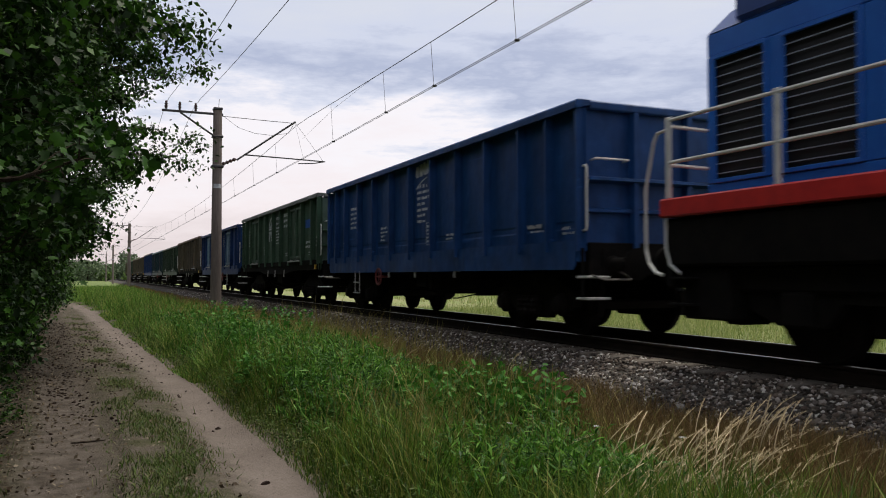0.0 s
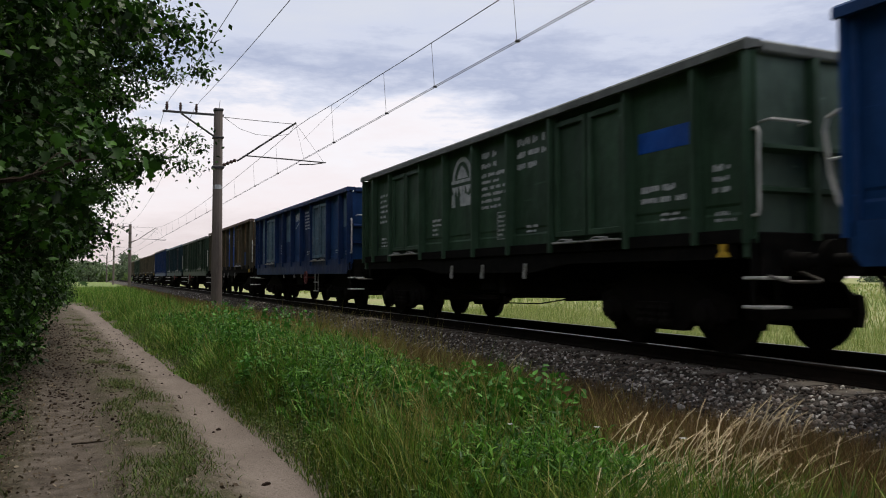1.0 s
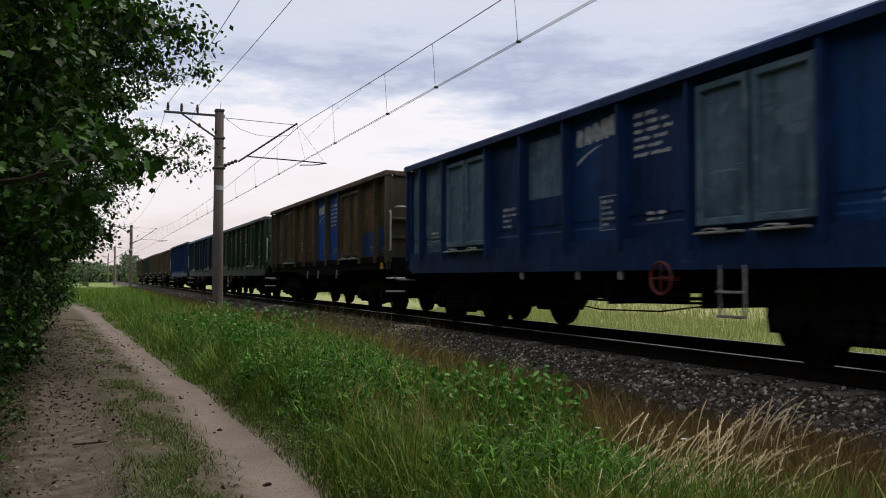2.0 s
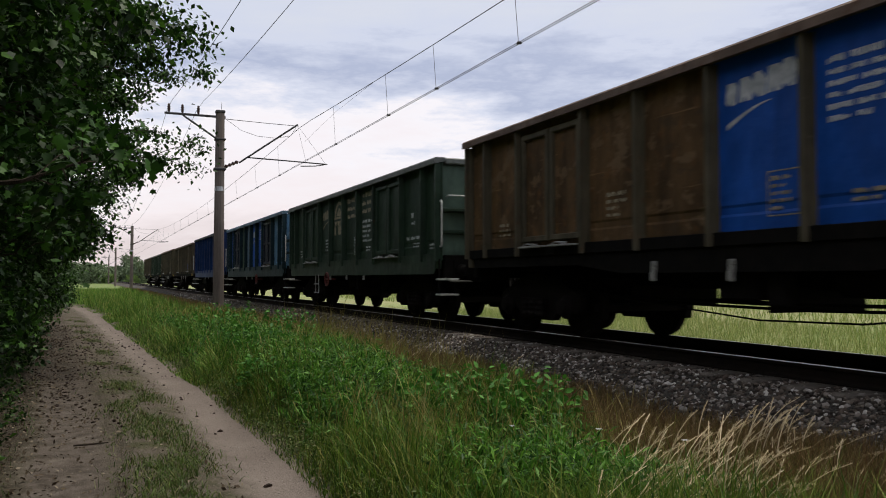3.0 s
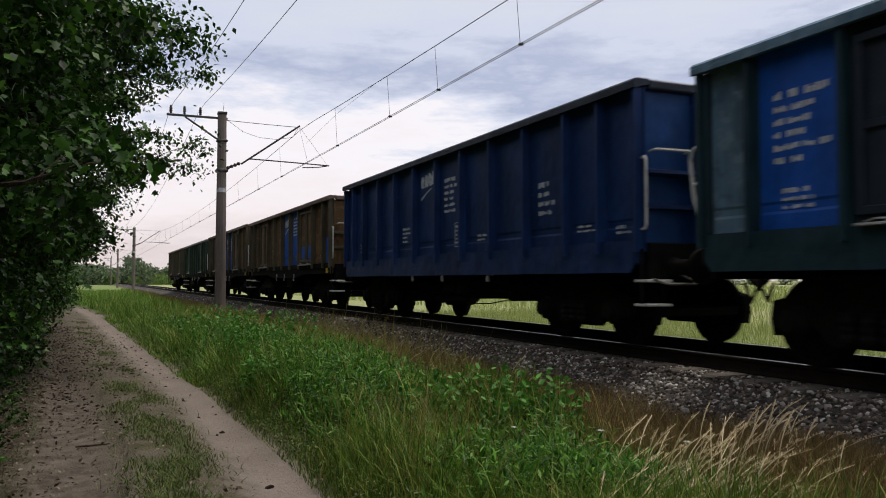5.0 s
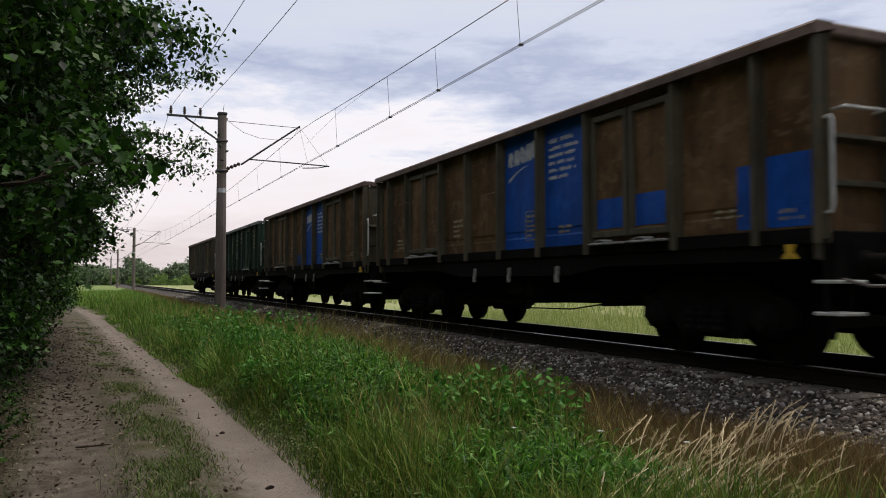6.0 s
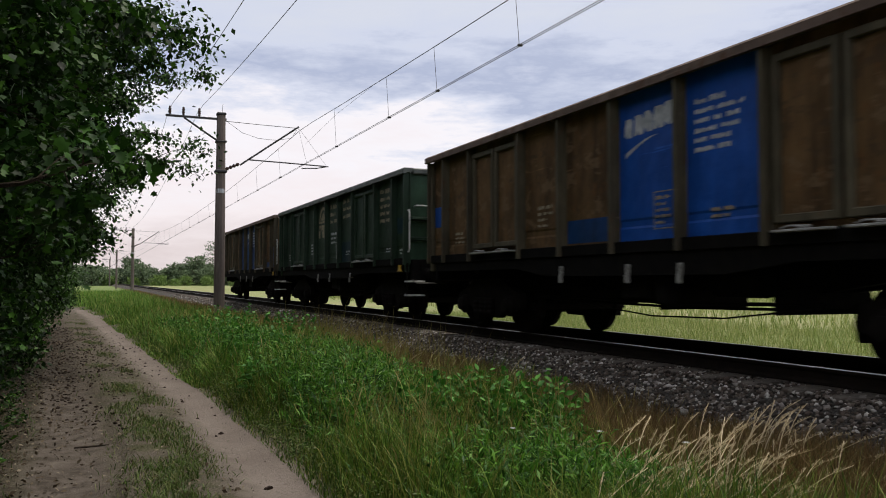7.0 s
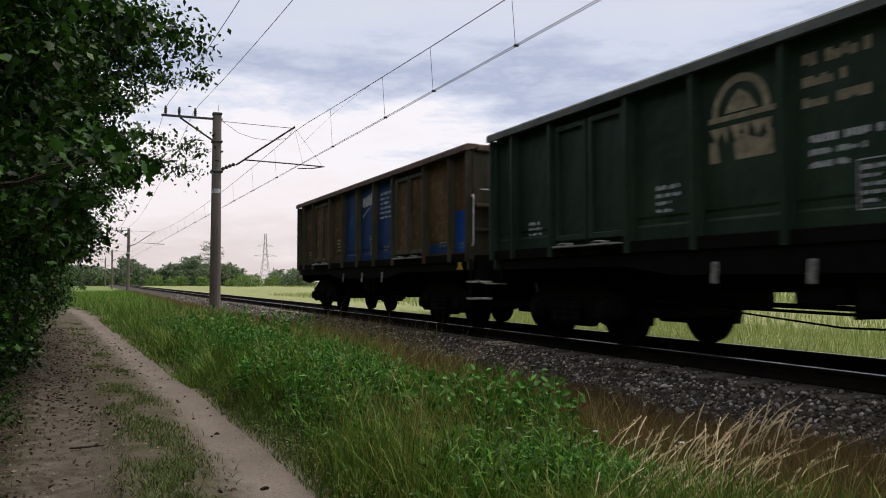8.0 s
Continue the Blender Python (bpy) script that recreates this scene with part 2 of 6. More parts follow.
def ground_material():
    """Sand in the wheel tracks, soil and thatch beside them, dark grit at the ballast, meadow beyond."""
    m, n, l, b = shader("ground_soil")
    tc = n.new("ShaderNodeTexCoord")
    sp = n.new("ShaderNodeSeparateXYZ")
    l.new(tc.outputs["Object"], sp.inputs[0])
    big = noise_node(n, l, 0.9, 5)
    mid = noise_node(n, l, 5, 5)
    fine = noise_node(n, l, 45, 4, 0.7)
    grit = noise_node(n, l, 170, 3, 0.7)
    back = math_node(n, l, "MULTIPLY", math_node(n, l, "MAXIMUM", math_node(n, l, "SUBTRACT", sp.outputs["Y"], 9.0), 0.0), 0.045)
    bend = math_node(n, l, "MAXIMUM", math_node(n, l, "SUBTRACT", math_node(n, l, "MINIMUM", sp.outputs["Y"], 75.0), 34.0), 0.0)
    back = math_node(n, l, "ADD", back, math_node(n, l, "MULTIPLY", math_node(n, l, "MULTIPLY", bend, bend), 0.002))
    u = math_node(n, l, "ADD", sp.outputs["X"], back)
    wob = math_node(n, l, "MULTIPLY", math_node(n, l, "SUBTRACT", mid, 0.5), 0.55)
    u = math_node(n, l, "ADD", u, wob)

    def band(x, lo, hi, soft):
        return math_node(n, l, "MULTIPLY", ramp(n, l, x, lo - soft, lo + soft), ramp(n, l, x, hi + soft, hi - soft))
    soil = blend(n, l, ramp(n, l, mid, 0.35, 0.65), (0.035, 0.035, 0.016), (0.065, 0.07, 0.028))
    soil = blend(n, l, ramp(n, l, fine, 0.45, 0.75), soil, (0.085, 0.072, 0.045))
    # dead leaves, darkened further by tree shade put into the colour
    litter = blend(n, l, ramp(n, l, fine, 0.4, 0.65), (0.03, 0.024, 0.017), (0.085, 0.07, 0.05))
    sand = blend(n, l, ramp(n, l, big, 0.3, 0.7), (0.150, 0.122, 0.106), (0.225, 0.188, 0.168))
    sand = blend(n, l, math_node(n, l, "MULTIPLY", ramp(n, l, fine, 0.50, 0.68), 0.75), sand, (0.105, 0.085, 0.072))
    # left rut: the shade of the trees is put into the sand colour
    shaded_sand = blend(n, l, ramp(n, l, mid, 0.35, 0.7), (0.060, 0.048, 0.039), (0.150, 0.127, 0.108))
    patchy = noise_node(n, l, 2.3, 6)
    crumb = blend(n, l, ramp(n, l, fine, 0.4, 0.62), (0.060, 0.050, 0.038), (0.145, 0.122, 0.10))
    col = blend(n, l, ramp(n, l, u, -0.35, -0.65), soil, litter)
    ends = ramp(n, l, sp.outputs["Y"], 62.0, 46.0)
    col = blend(n, l, math_node(n, l, "MULTIPLY", ends, band(u, -0.50, 0.20, 0.12)), col, shaded_sand)
    shed = math_node(n, l, "MULTIPLY", math_node(n, l, "MULTIPLY", ramp(n, l, sp.outputs["Y"], 11.0, 15.0), ends), band(u, -0.9, 0.35, 0.25))
    col = blend(n, l, math_node(n, l, "MULTIPLY", shed, ramp(n, l, patchy, 0.30, 0.55)), col, litter)
    # between the ruts: crumbly soil, worn bare further along
    worn = math_node(n, l, "MAXIMUM", ramp(n, l, patchy, 0.38, 0.56), math_node(n, l, "MULTIPLY", ramp(n, l, sp.outputs["Y"], 11.0, 16.0), 0.75))
    col = blend(n, l, math_node(n, l, "MULTIPLY", worn, math_node(n, l, "MULTIPLY", ends, band(u, 0.12, 1.10, 0.15))), col, crumb)
    col = blend(n, l, math_node(n, l, "MULTIPLY", ends, band(u, 1.00, 1.66, 0.16)), col, sand)
    col = blend(n, l, math_node(n, l, "MULTIPLY", band(sp.outputs["X"], 4.2, 5.7, 0.4), 0.8), col, (0.085, 0.055, 0.032))
    col = blend(n, l, band(sp.outputs["X"], 5.35, 9.8, 0.2), col, blend(n, l, ramp(n, l, fine, 0.4, 0.6), (0.03, 0.027, 0.025), (0.10, 0.09, 0.08)))
    col = blend(n, l, math_node(n, l, "MULTIPLY", ramp(n, l, sp.outputs["Y"], 52.0, 66.0), ramp(n, l, sp.outputs["X"], 5.4, 4.8)), col, blend(n, l, ramp(n, l, mid, 0.3, 0.7), (0.10, 0.15, 0.045), (0.19, 0.23, 0.08)))
    drift = noise_node(n, l, 0.11, 6, 0.7, stretch=(0.5, 1, 1))
    meadow = blend(n, l, ramp(n, l, mid, 0.3, 0.7), (0.15, 0.20, 0.065), (0.28, 0.31, 0.13))
    meadow = blend(n, l, math_node(n, l, "MULTIPLY", ramp(n, l, drift, 0.42, 0.62), 0.7), meadow, (0.30, 0.26, 0.15))
    meadow = blend(n, l, math_node(n, l, "MULTIPLY", ramp(n, l, drift, 0.44, 0.32), 0.6), meadow, (0.11, 0.17, 0.05))
    col = blend(n, l, ramp(n, l, sp.outputs["X"], 9.9, 10.8), col, meadow)
    col = blend(n, l, math_node(n, l, "MULTIPLY", ramp(n, l, grit, 0.5, 0.72), 0.55), col, (0.03, 0.026, 0.022))
    col = blend(n, l, math_node(n, l, "MULTIPLY", ramp(n, l, grit, 0.42, 0.28), 0.35), col, (0.42, 0.37, 0.33))
    l.new(col, b.inputs["Base Color"])
    b.inputs["Roughness"].default_value, b.inputs["Specular IOR Level"].default_value = 0.95, 0.1
    bump(n, l, b, math_node(n, l, "ADD", math_node(n, l, "MULTIPLY", mid, 0.8), math_node(n, l, "ADD", fine, math_node(n, l, "MULTIPLY", grit, 0.5))), 0.8, 0.02)
    return m


# ---------------------------------------------------------------- mesh helpers
class Bag:
    """Collects vertices and faces of one mesh."""

    def __init__(self):
        self.v, self.f = [], []

    def add(self, verts, faces):
        k = len(self.v)
        self.v += [tuple(p) for p in verts]
        self.f += [tuple(i + k for i in f) for f in faces]
        return self

    def box(self, x0, x1, y0, y1, z0, z1, c=0.006):
        """A box with chamfered edges."""
        c = min(c, (x1 - x0) * 0.3, (y1 - y0) * 0.3, (z1 - z0) * 0.3)
        X, Y, Z = (x0, x1), (y0, y1), (z0, z1)
        idx, verts = {}, []
        for i in (0, 1):
            for j in (0, 1):
                for k in (0, 1):
                    sx, sy, sz = (c if i == 0 else -c), (c if j == 0 else -c), (c if k == 0 else -c)
                    for ax, p in enumerate(((X[i], Y[j] + sy, Z[k] + sz), (X[i] + sx, Y[j], Z[k] + sz), (X[i] + sx, Y[j] + sy, Z[k]))):
                        idx[i, j, k, ax] = len(verts)
                        verts.append(p)
        F = []
        for s in (0, 1):
            q = [(0, 0), (1, 0), (1, 1), (0, 1)]
            F += [[idx[s, a, b, 0] for a, b in q], [idx[a, s, b, 1] for a, b in q], [idx[a, b, s, 2] for a, b in q]]
        for a in (0, 1):
            for b in (0, 1):
                F.append([idx[a, b, 0, 0], idx[a, b, 1, 0], idx[a, b, 1, 1], idx[a, b, 0, 1]])
                F.append([idx[a, 0, b, 0], idx[a, 1, b, 0], idx[a, 1, b, 2], idx[a, 0, b, 2]])
                F.append([idx[0, a, b, 1], idx[1, a, b, 1], idx[1, a, b, 2], idx[0, a, b, 2]])
        for i in (0, 1):
            for j in (0, 1):
                for k in (0, 1):
                    F.append([idx[i, j, k, 0], idx[i, j, k, 1], idx[i, j, k, 2]])
        return self.add(verts, F)

    def prism(self, outline, axis, a, b):
        """An outline in two coordinates, drawn out along the third (axis 0, 1, 2) from a to b."""
        k = len(outline)
        put = (lambda p, d: (d, p[0], p[1])) if axis == 0 else (lambda p, d: (p[0], d, p[1])) if axis == 1 else (lambda p, d: (p[0], p[1], d))
        verts = [put(p, a) for p in outline] + [put(p, b) for p in outline]
        return self.add(verts, [list(range(k))[::-1], list(range(k, 2 * k))] + [[i, (i + 1) % k, k + (i + 1) % k, k + i] for i in range(k)])

    def lathe(self, rings, axis, centre, n=24):
        """Rings (place along axis, radius) round an axis through centre."""
        verts = []
        for d, r in rings:
            for i in range(n):
                a = 2 * math.pi * i / n
                p = [0, 0, 0]
                p[axis] = d
                p[(axis + 1) % 3], p[(axis + 2) % 3] = r * math.cos(a), r * math.sin(a)
                verts.append([p[j] + centre[j] for j in range(3)])
        F = [[k * n + i, k * n + (i + 1) % n, (k + 1) * n + (i + 1) % n, (k + 1) * n + i] for k in range(len(rings) - 1) for i in range(n)]
        F += [list(range(n))[::-1], [(len(rings) - 1) * n + i for i in range(n)]]
        return self.add(verts, F)

    def tube(self, path, radius, n=8):
        """A round bar along a path; radius may be one number or one for each point."""
        path = [Vector(p) for p in path]
        rad = radius if isinstance(radius, (list, tuple)) else [radius] * len(path)
        verts = []
        side = None
        for i, p in enumerate(path):
            d = (path[min(i + 1, len(path) - 1)] - path[max(i - 1, 0)]).normalized()
            if side is None:
                side = d.orthogonal().normalized()
            side = (side - d * side.dot(d)).normalized()
            up = d.cross(side)
            verts += [p + (side * math.cos(2 * math.pi * k / n) + up * math.sin(2 * math.pi * k / n)) * rad[i] for k in range(n)]
        F = [[k * n + i, k * n + (i + 1) % n, (k + 1) * n + (i + 1) % n, (k + 1) * n + i] for k in range(len(path) - 1) for i in range(n)]
        F += [list(range(n))[::-1], [(len(path) - 1) * n + i for i in range(n)]]
        return self.add(verts, F)

    def mesh(self, name, smooth=False):
        me = bpy.data.meshes.new(name)
        me.from_pydata(self.v, [], self.f)
        bm = bmesh.new()
        bm.from_mesh(me)
        bmesh.ops.recalc_face_normals(bm, faces=bm.faces)
        bm.to_mesh(me)
        bm.free()
        if smooth:
            me.shade_smooth()
            me.set_sharp_from_angle(angle=radians(38))
        return me


def part(name, me, material, parent, label="", m=None, smooth=False):
    """Links a mesh as one object under a thing or a part."""
    if isinstance(me, Bag):
        me = me.mesh(name, smooth)
    ob = new(name, me)
    if not me.materials:
        me.materials.append(material)
    ob.material_slots[0].link = "OBJECT"
    ob.material_slots[0].material = material
    ob.parent = parent
    if m is not None:
        ob.matrix_basis = m
    return tagged(ob, label)


def thing(name, label, category, group="", kind="", m=None):
    ob = tagged(new(name), label, category, group, kind)
    ob.empty_display_size = 0.3
    if m is not None:
        ob.matrix_basis = m
    return ob


def quads(name, verts, faces, material, label="", category="", kind="stuff"):
    """One large mesh from arrays of vertices and four-cornered faces."""
    me = quad_mesh(name, verts, faces)
    me.materials.append(material)
    return tagged(new(name, me), label, category, "", kind)


def quad_mesh(name, verts, faces):
    me = bpy.data.meshes.new(name)
    verts, faces = np.asarray(verts, np.float32), np.asarray(faces, np.int32)
    w = faces.shape[1]
    me.vertices.add(len(verts))
    me.vertices.foreach_set("co", verts.ravel())
    me.loops.add(faces.size)
    me.loops.foreach_set("vertex_index", faces.ravel())
    me.polygons.add(len(faces))
    me.polygons.foreach_set("loop_start", np.arange(0, faces.size, w, dtype=np.int32))
    me.update(calc_edges=True)
    me.validate()
    return me


# ---------------------------------------------------------------- ground
def shift(y):
    return 0.045 * np.maximum(y - 9.0, 0.0) + 0.002 * np.maximum(np.minimum(y, 75) - 34.0, 0.0) ** 2


def height(x, y):
    """Height of the ground: sunken wheel tracks, verge, ballast bank, meadow."""
    x, y = np.asarray(x, float), np.asarray(y, float)
    u = x + shift(y)
    h = 0.03 * np.sin(x * 1.7 + y * 0.6) * np.sin(y * 0.43 + 1.1) + 0.02 * np.sin(x * 3.1 - y * 1.3)
    h = h - 0.04 * np.exp(-((u - 1.31) / 0.27) ** 2) - 0.04 * np.exp(-((u + 0.15) / 0.3) ** 2) + 0.03
    lip = 0.20 + 0.05 * np.sin(y * 1.9) + 0.03 * np.sin(y * 5.3 + 1)
    h = h + 0.055 * np.clip((u - lip) / 0.07, 0, 1) * np.clip((1.12 - u) / 0.35, 0, 1) * np.clip((17 - y) / 7, 0, 1)
    h = np.where(u < -0.8, h + 0.12 * np.minimum(1, (-0.8 - u) / 1.2), h)
    far = np.clip((np.abs(x) + np.abs(y) - 120) / 80, 0, 1)
    h = h * (1 - far)
    bank = np.interp(x, [4.6, 5.5, 6.35, 8.9, 9.9, 11.5], [0, 0.10, 0.47, 0.47, 0.08, 0.0])
    on = np.clip((x - 5.2) / 0.5, 0, 1) * np.clip((10.2 - x) / 0.5, 0, 1)
    return h * (1 - on) + bank


def lattice(stops):
    out = []
    for a, b, step in stops:
        out += list(np.arange(a, b, step))
    return np.array(out + [stops[-1][1]])


def build_ground():
    xs = lattice([(-3000, -300, 450), (-300, -30, 30), (-30, -6, 2), (-6, -1, 0.12), (-1, 2, 0.05), (2, 3, 0.12), (3, 11, 0.25), (11, 40, 2), (40, 300, 26), (300, 3000, 450)])
    ys = lattice([(-1000, -60, 190), (-60, -6, 3), (-6, 28, 0.25), (28, 70, 0.7), (70, 220, 5), (220, 600, 40), (600, 3000, 400)])
    gx, gy = np.meshgrid(xs, ys)
    verts = np.stack([gx, gy, height(gx, gy)], -1).reshape(-1, 3)
    w = len(xs)
    i = (np.arange(len(ys) - 1)[:, None] * w + np.arange(w - 1)[None, :]).ravel()
    ob = quads("ground", verts, np.stack([i, i + 1, i + w + 1, i + w], -1), ground_material(),
               "sandy two-rut farm track, grassy verge and meadow beside the railway", "ground", "structure")
    ob.data.shade_smooth()


# ---------------------------------------------------------------- the track
def build_track():
    track = thing("railway_track", "single railway line of steel rails on concrete sleepers", "railway track", kind="structure")
    prof = [(-0.075, 0), (0.075, 0), (0.075, 0.012), (0.02, 0.03), (0.009, 0.045), (0.009, 0.125), (0.034, 0.138), (0.036, 0.158), (0.026, 0.167),
            (-0.026, 0.167), (-0.036, 0.158), (-0.034, 0.138), (-0.009, 0.125), (-0.009, 0.045), (-0.02, 0.03), (-0.075, 0.012)]
    head = [(-0.022, 0.160), (0.022, 0.160), (0.018, 0.170), (-0.018, 0.170)]
    for x in (-0.75, 0.75):
        at = [(TRACK_X + x + p, RAIL_Z - 0.172 + q) for p, q in prof]
        rail = part("rail", Bag().prism(at, 1, -170, 420), RAILSTEEL, track, "rusty steel rail with a polished head")
        top = [(TRACK_X + x + p, RAIL_Z - 0.170 + q) for p, q in head]
        part("rail_head", Bag().prism(top, 1, -170, 420), RAILHEAD, rail, "polished running surface")
    z1 = RAIL_Z - 0.175
    outline = [(-1.3, -0.2), (1.3, -0.2), (1.3, -0.02), (1.26, 0), (0.5, 0), (0.35, -0.03), (-0.35, -0.03), (-0.5, 0), (-1.26, 0), (-1.3, -0.02)]
    me = Bag().prism(outline, 1, -0.13, 0.13).mesh("sleeper")
    for i in range(110):
        part("sleeper", me, SLEEPER, track, m=pose(TRACK_X, -18 + 0.6 * i, z1))
    rest = Bag()
    for i in [*range(-250, 0), *range(110, 700)]:
        rest.prism([(TRACK_X + p, z1 + q) for p, q in outline], 1, -18 + 0.6 * i - 0.13, -18 + 0.6 * i + 0.13)
    tagged(part("far_sleepers", rest, SLEEPER, track), kind="stuff")


# a broken stone: twenty facets whose corners are pushed about
GOLD = 1.618 / 1.902
ROCK_V = np.array([p for a in (-1, 1) for b in (-1, 1) for p in ((0, a * 0.526, b * GOLD), (a * 0.526, b * GOLD, 0), (b * GOLD, 0, a * 0.526))])
ROCK_F = np.array([(i, j, k) for i, j, k in itertools.combinations(range(12), 3)
                   if max(np.linalg.norm(ROCK_V[i] - ROCK_V[j]), np.linalg.norm(ROCK_V[j] - ROCK_V[k]), np.linalg.norm(ROCK_V[i] - ROCK_V[k])) < 1.1])
ROCK_F = np.array([f if np.dot(np.cross(ROCK_V[f[1]] - ROCK_V[f[0]], ROCK_V[f[2]] - ROCK_V[f[0]]), ROCK_V[f[0]]) > 0 else f[::-1] for f in ROCK_F])


def rock(rng):
    return ROCK_V * rng.uniform(0.65, 1.1, (12, 1)) * rng.uniform(0.7, 1.15, (1, 3))


def scatter_stones(rng, n, place, size, name, material, label):
    v = ROCK_V[None] * rng.uniform(0.65, 1.1, (n, 12, 1)) * rng.uniform(0.65, 1.2, (n, 1, 3)) * size(n)[:, None, None] * np.array([1, 1, 0.75])
    a, b = rng.uniform(0, 6.28, n), rng.uniform(-0.6, 0.6, n)
    ca, sa, cb, sb = np.cos(a), np.sin(a), np.cos(b), np.sin(b)
    zero, one = np.zeros(n), np.ones(n)
    ra = np.stack([np.stack([ca, -sa, zero], -1), np.stack([sa, ca, zero], -1), np.stack([zero, zero, one], -1)], 1)
    rb = np.stack([np.stack([one, zero, zero], -1), np.stack([zero, cb, -sb], -1), np.stack([zero, sb, cb], -1)], 1)
    v = np.einsum("nij,nkj->nki", ra @ rb, v)
    x, y = place(n)
    v = v + np.stack([x, y, height(x, y)], -1)[:, None]
    f = (np.arange(n) * 12)[:, None, None] + ROCK_F[None]
    return quads(name, v.reshape(-1, 3), f.reshape(-1, 3), material, label, "stones")


# ---------------------------------------------------------------- plants
def blades(rng, x, y, tall, width, lean, z=None, levels=((0, 1.0), (0.4, 0.85), (0.75, 0.55), (1.0, 0.06))):
    """Grass blades: bent, tapering strips."""
    n = len(x)
    a = rng.uniform(0, 2 * np.pi, n)
    b = rng.uniform(0, 2 * np.pi, n)
    z = height(x, y) - 0.02 if z is None else z
    bend = lean * tall * rng.uniform(0.2, 1.0, n)
    rows = []
    for s, part_width in levels:
        w = width * part_width * 0.5
        cx, cy, cz = x + np.cos(b) * bend * s ** 2.6, y + np.sin(b) * bend * s ** 2.6, z + tall * (s - 0.32 * (bend / np.maximum(tall, 1e-6)) * s ** 3)
        rows.append(np.stack([cx - np.cos(a) * w, cy - np.sin(a) * w, cz], -1))
        rows.append(np.stack([cx + np.cos(a) * w, cy + np.sin(a) * w, cz], -1))
    v = np.stack(rows, 1)
    f = np.array([(2 * k, 2 * k + 1, 2 * k + 3, 2 * k + 2) for k in range(len(levels) - 1)])
    return v.reshape(-1, 3), ((np.arange(n) * 2 * len(levels))[:, None, None] + f[None]).reshape(-1, 4)


MID = ((0, 1.0), (0.55, 0.8), (1.0, 0.08))
FAR = ((0, 1.0), (1.0, 0.15))


def joined(lots):
    vs, fs, k = [], [], 0
    for v, f in lots:
        vs.append(v)
        fs.append(f + k)
        k += len(v)
    return np.concatenate(vs), np.concatenate(fs)


LEAF_V = np.array([(0, 0, 0), (0.28, 0.30, 0.05), (0.70, 0.27, 0.03), (1, 0, -0.08), (0.70, -0.27, 0.03), (0.28, -0.30, 0.05)])
LEAF_F = np.array([(0, 1, 2, 3), (0, 3, 4, 5)])


# a leaf with five lobes
LOBE_V = np.array([(0, 0, 0), (0.16, 0.34, 0.03), (0.42, 0.22, 0.02), (0.62, 0.40, 0.0), (0.72, 0.14, 0.0), (1, 0, -0.08), (0.72, -0.14, 0.0), (0.62, -0.40, 0.0), (0.42, -0.22, 0.02), (0.16, -0.34, 0.03)])
LOBE_F = np.array([(0, 1, 2, 5), (2, 3, 4, 5), (5, 6, 7, 8), (0, 5, 8, 9)])


KITE_V = np.array([(0, 0, 0), (0.45, 0.32, 0.05), (1, 0, -0.06), (0.45, -0.32, 0.05)])


def leaves(rng, centres, size, droop=0.5, simple=False, slim=1.0, lobed=False):
    """Broad leaves, folded along the midrib, at the centres."""
    n = len(centres)
    shape = (LOBE_V if lobed else KITE_V if simple else LEAF_V) * np.array([1, slim, 1])
    yaw, pit, rol = rng.uniform(0, 2 * np.pi, n), rng.normal(droop, 0.55, n), rng.normal(0, 0.6, n)
    cy, sy, cp, sp, cr, sr = np.cos(yaw), np.sin(yaw), np.cos(pit), np.sin(pit), np.cos(rol), np.sin(rol)
    ex = np.stack([cy * cp, sy * cp, -sp], -1)
    ey0 = np.stack([-sy, cy, 0 * cy], -1)
    ez0 = np.cross(ex, ey0)
    ey = ey0 * cr[:, None] + ez0 * sr[:, None]
    ez = np.cross(ex, ey)
    L = shape[None] * size[:, None, None]
    v = centres[:, None] + L[..., 0:1] * ex[:, None] + L[..., 1:2] * ey[:, None] + L[..., 2:3] * ez[:, None]
    f = (np.arange(n) * len(shape))[:, None, None] + (LOBE_F if lobed else np.array([(0, 1, 2, 3)]) if simple else LEAF_F)[None]
    return v.reshape(-1, 3), f.reshape(-1, 4)


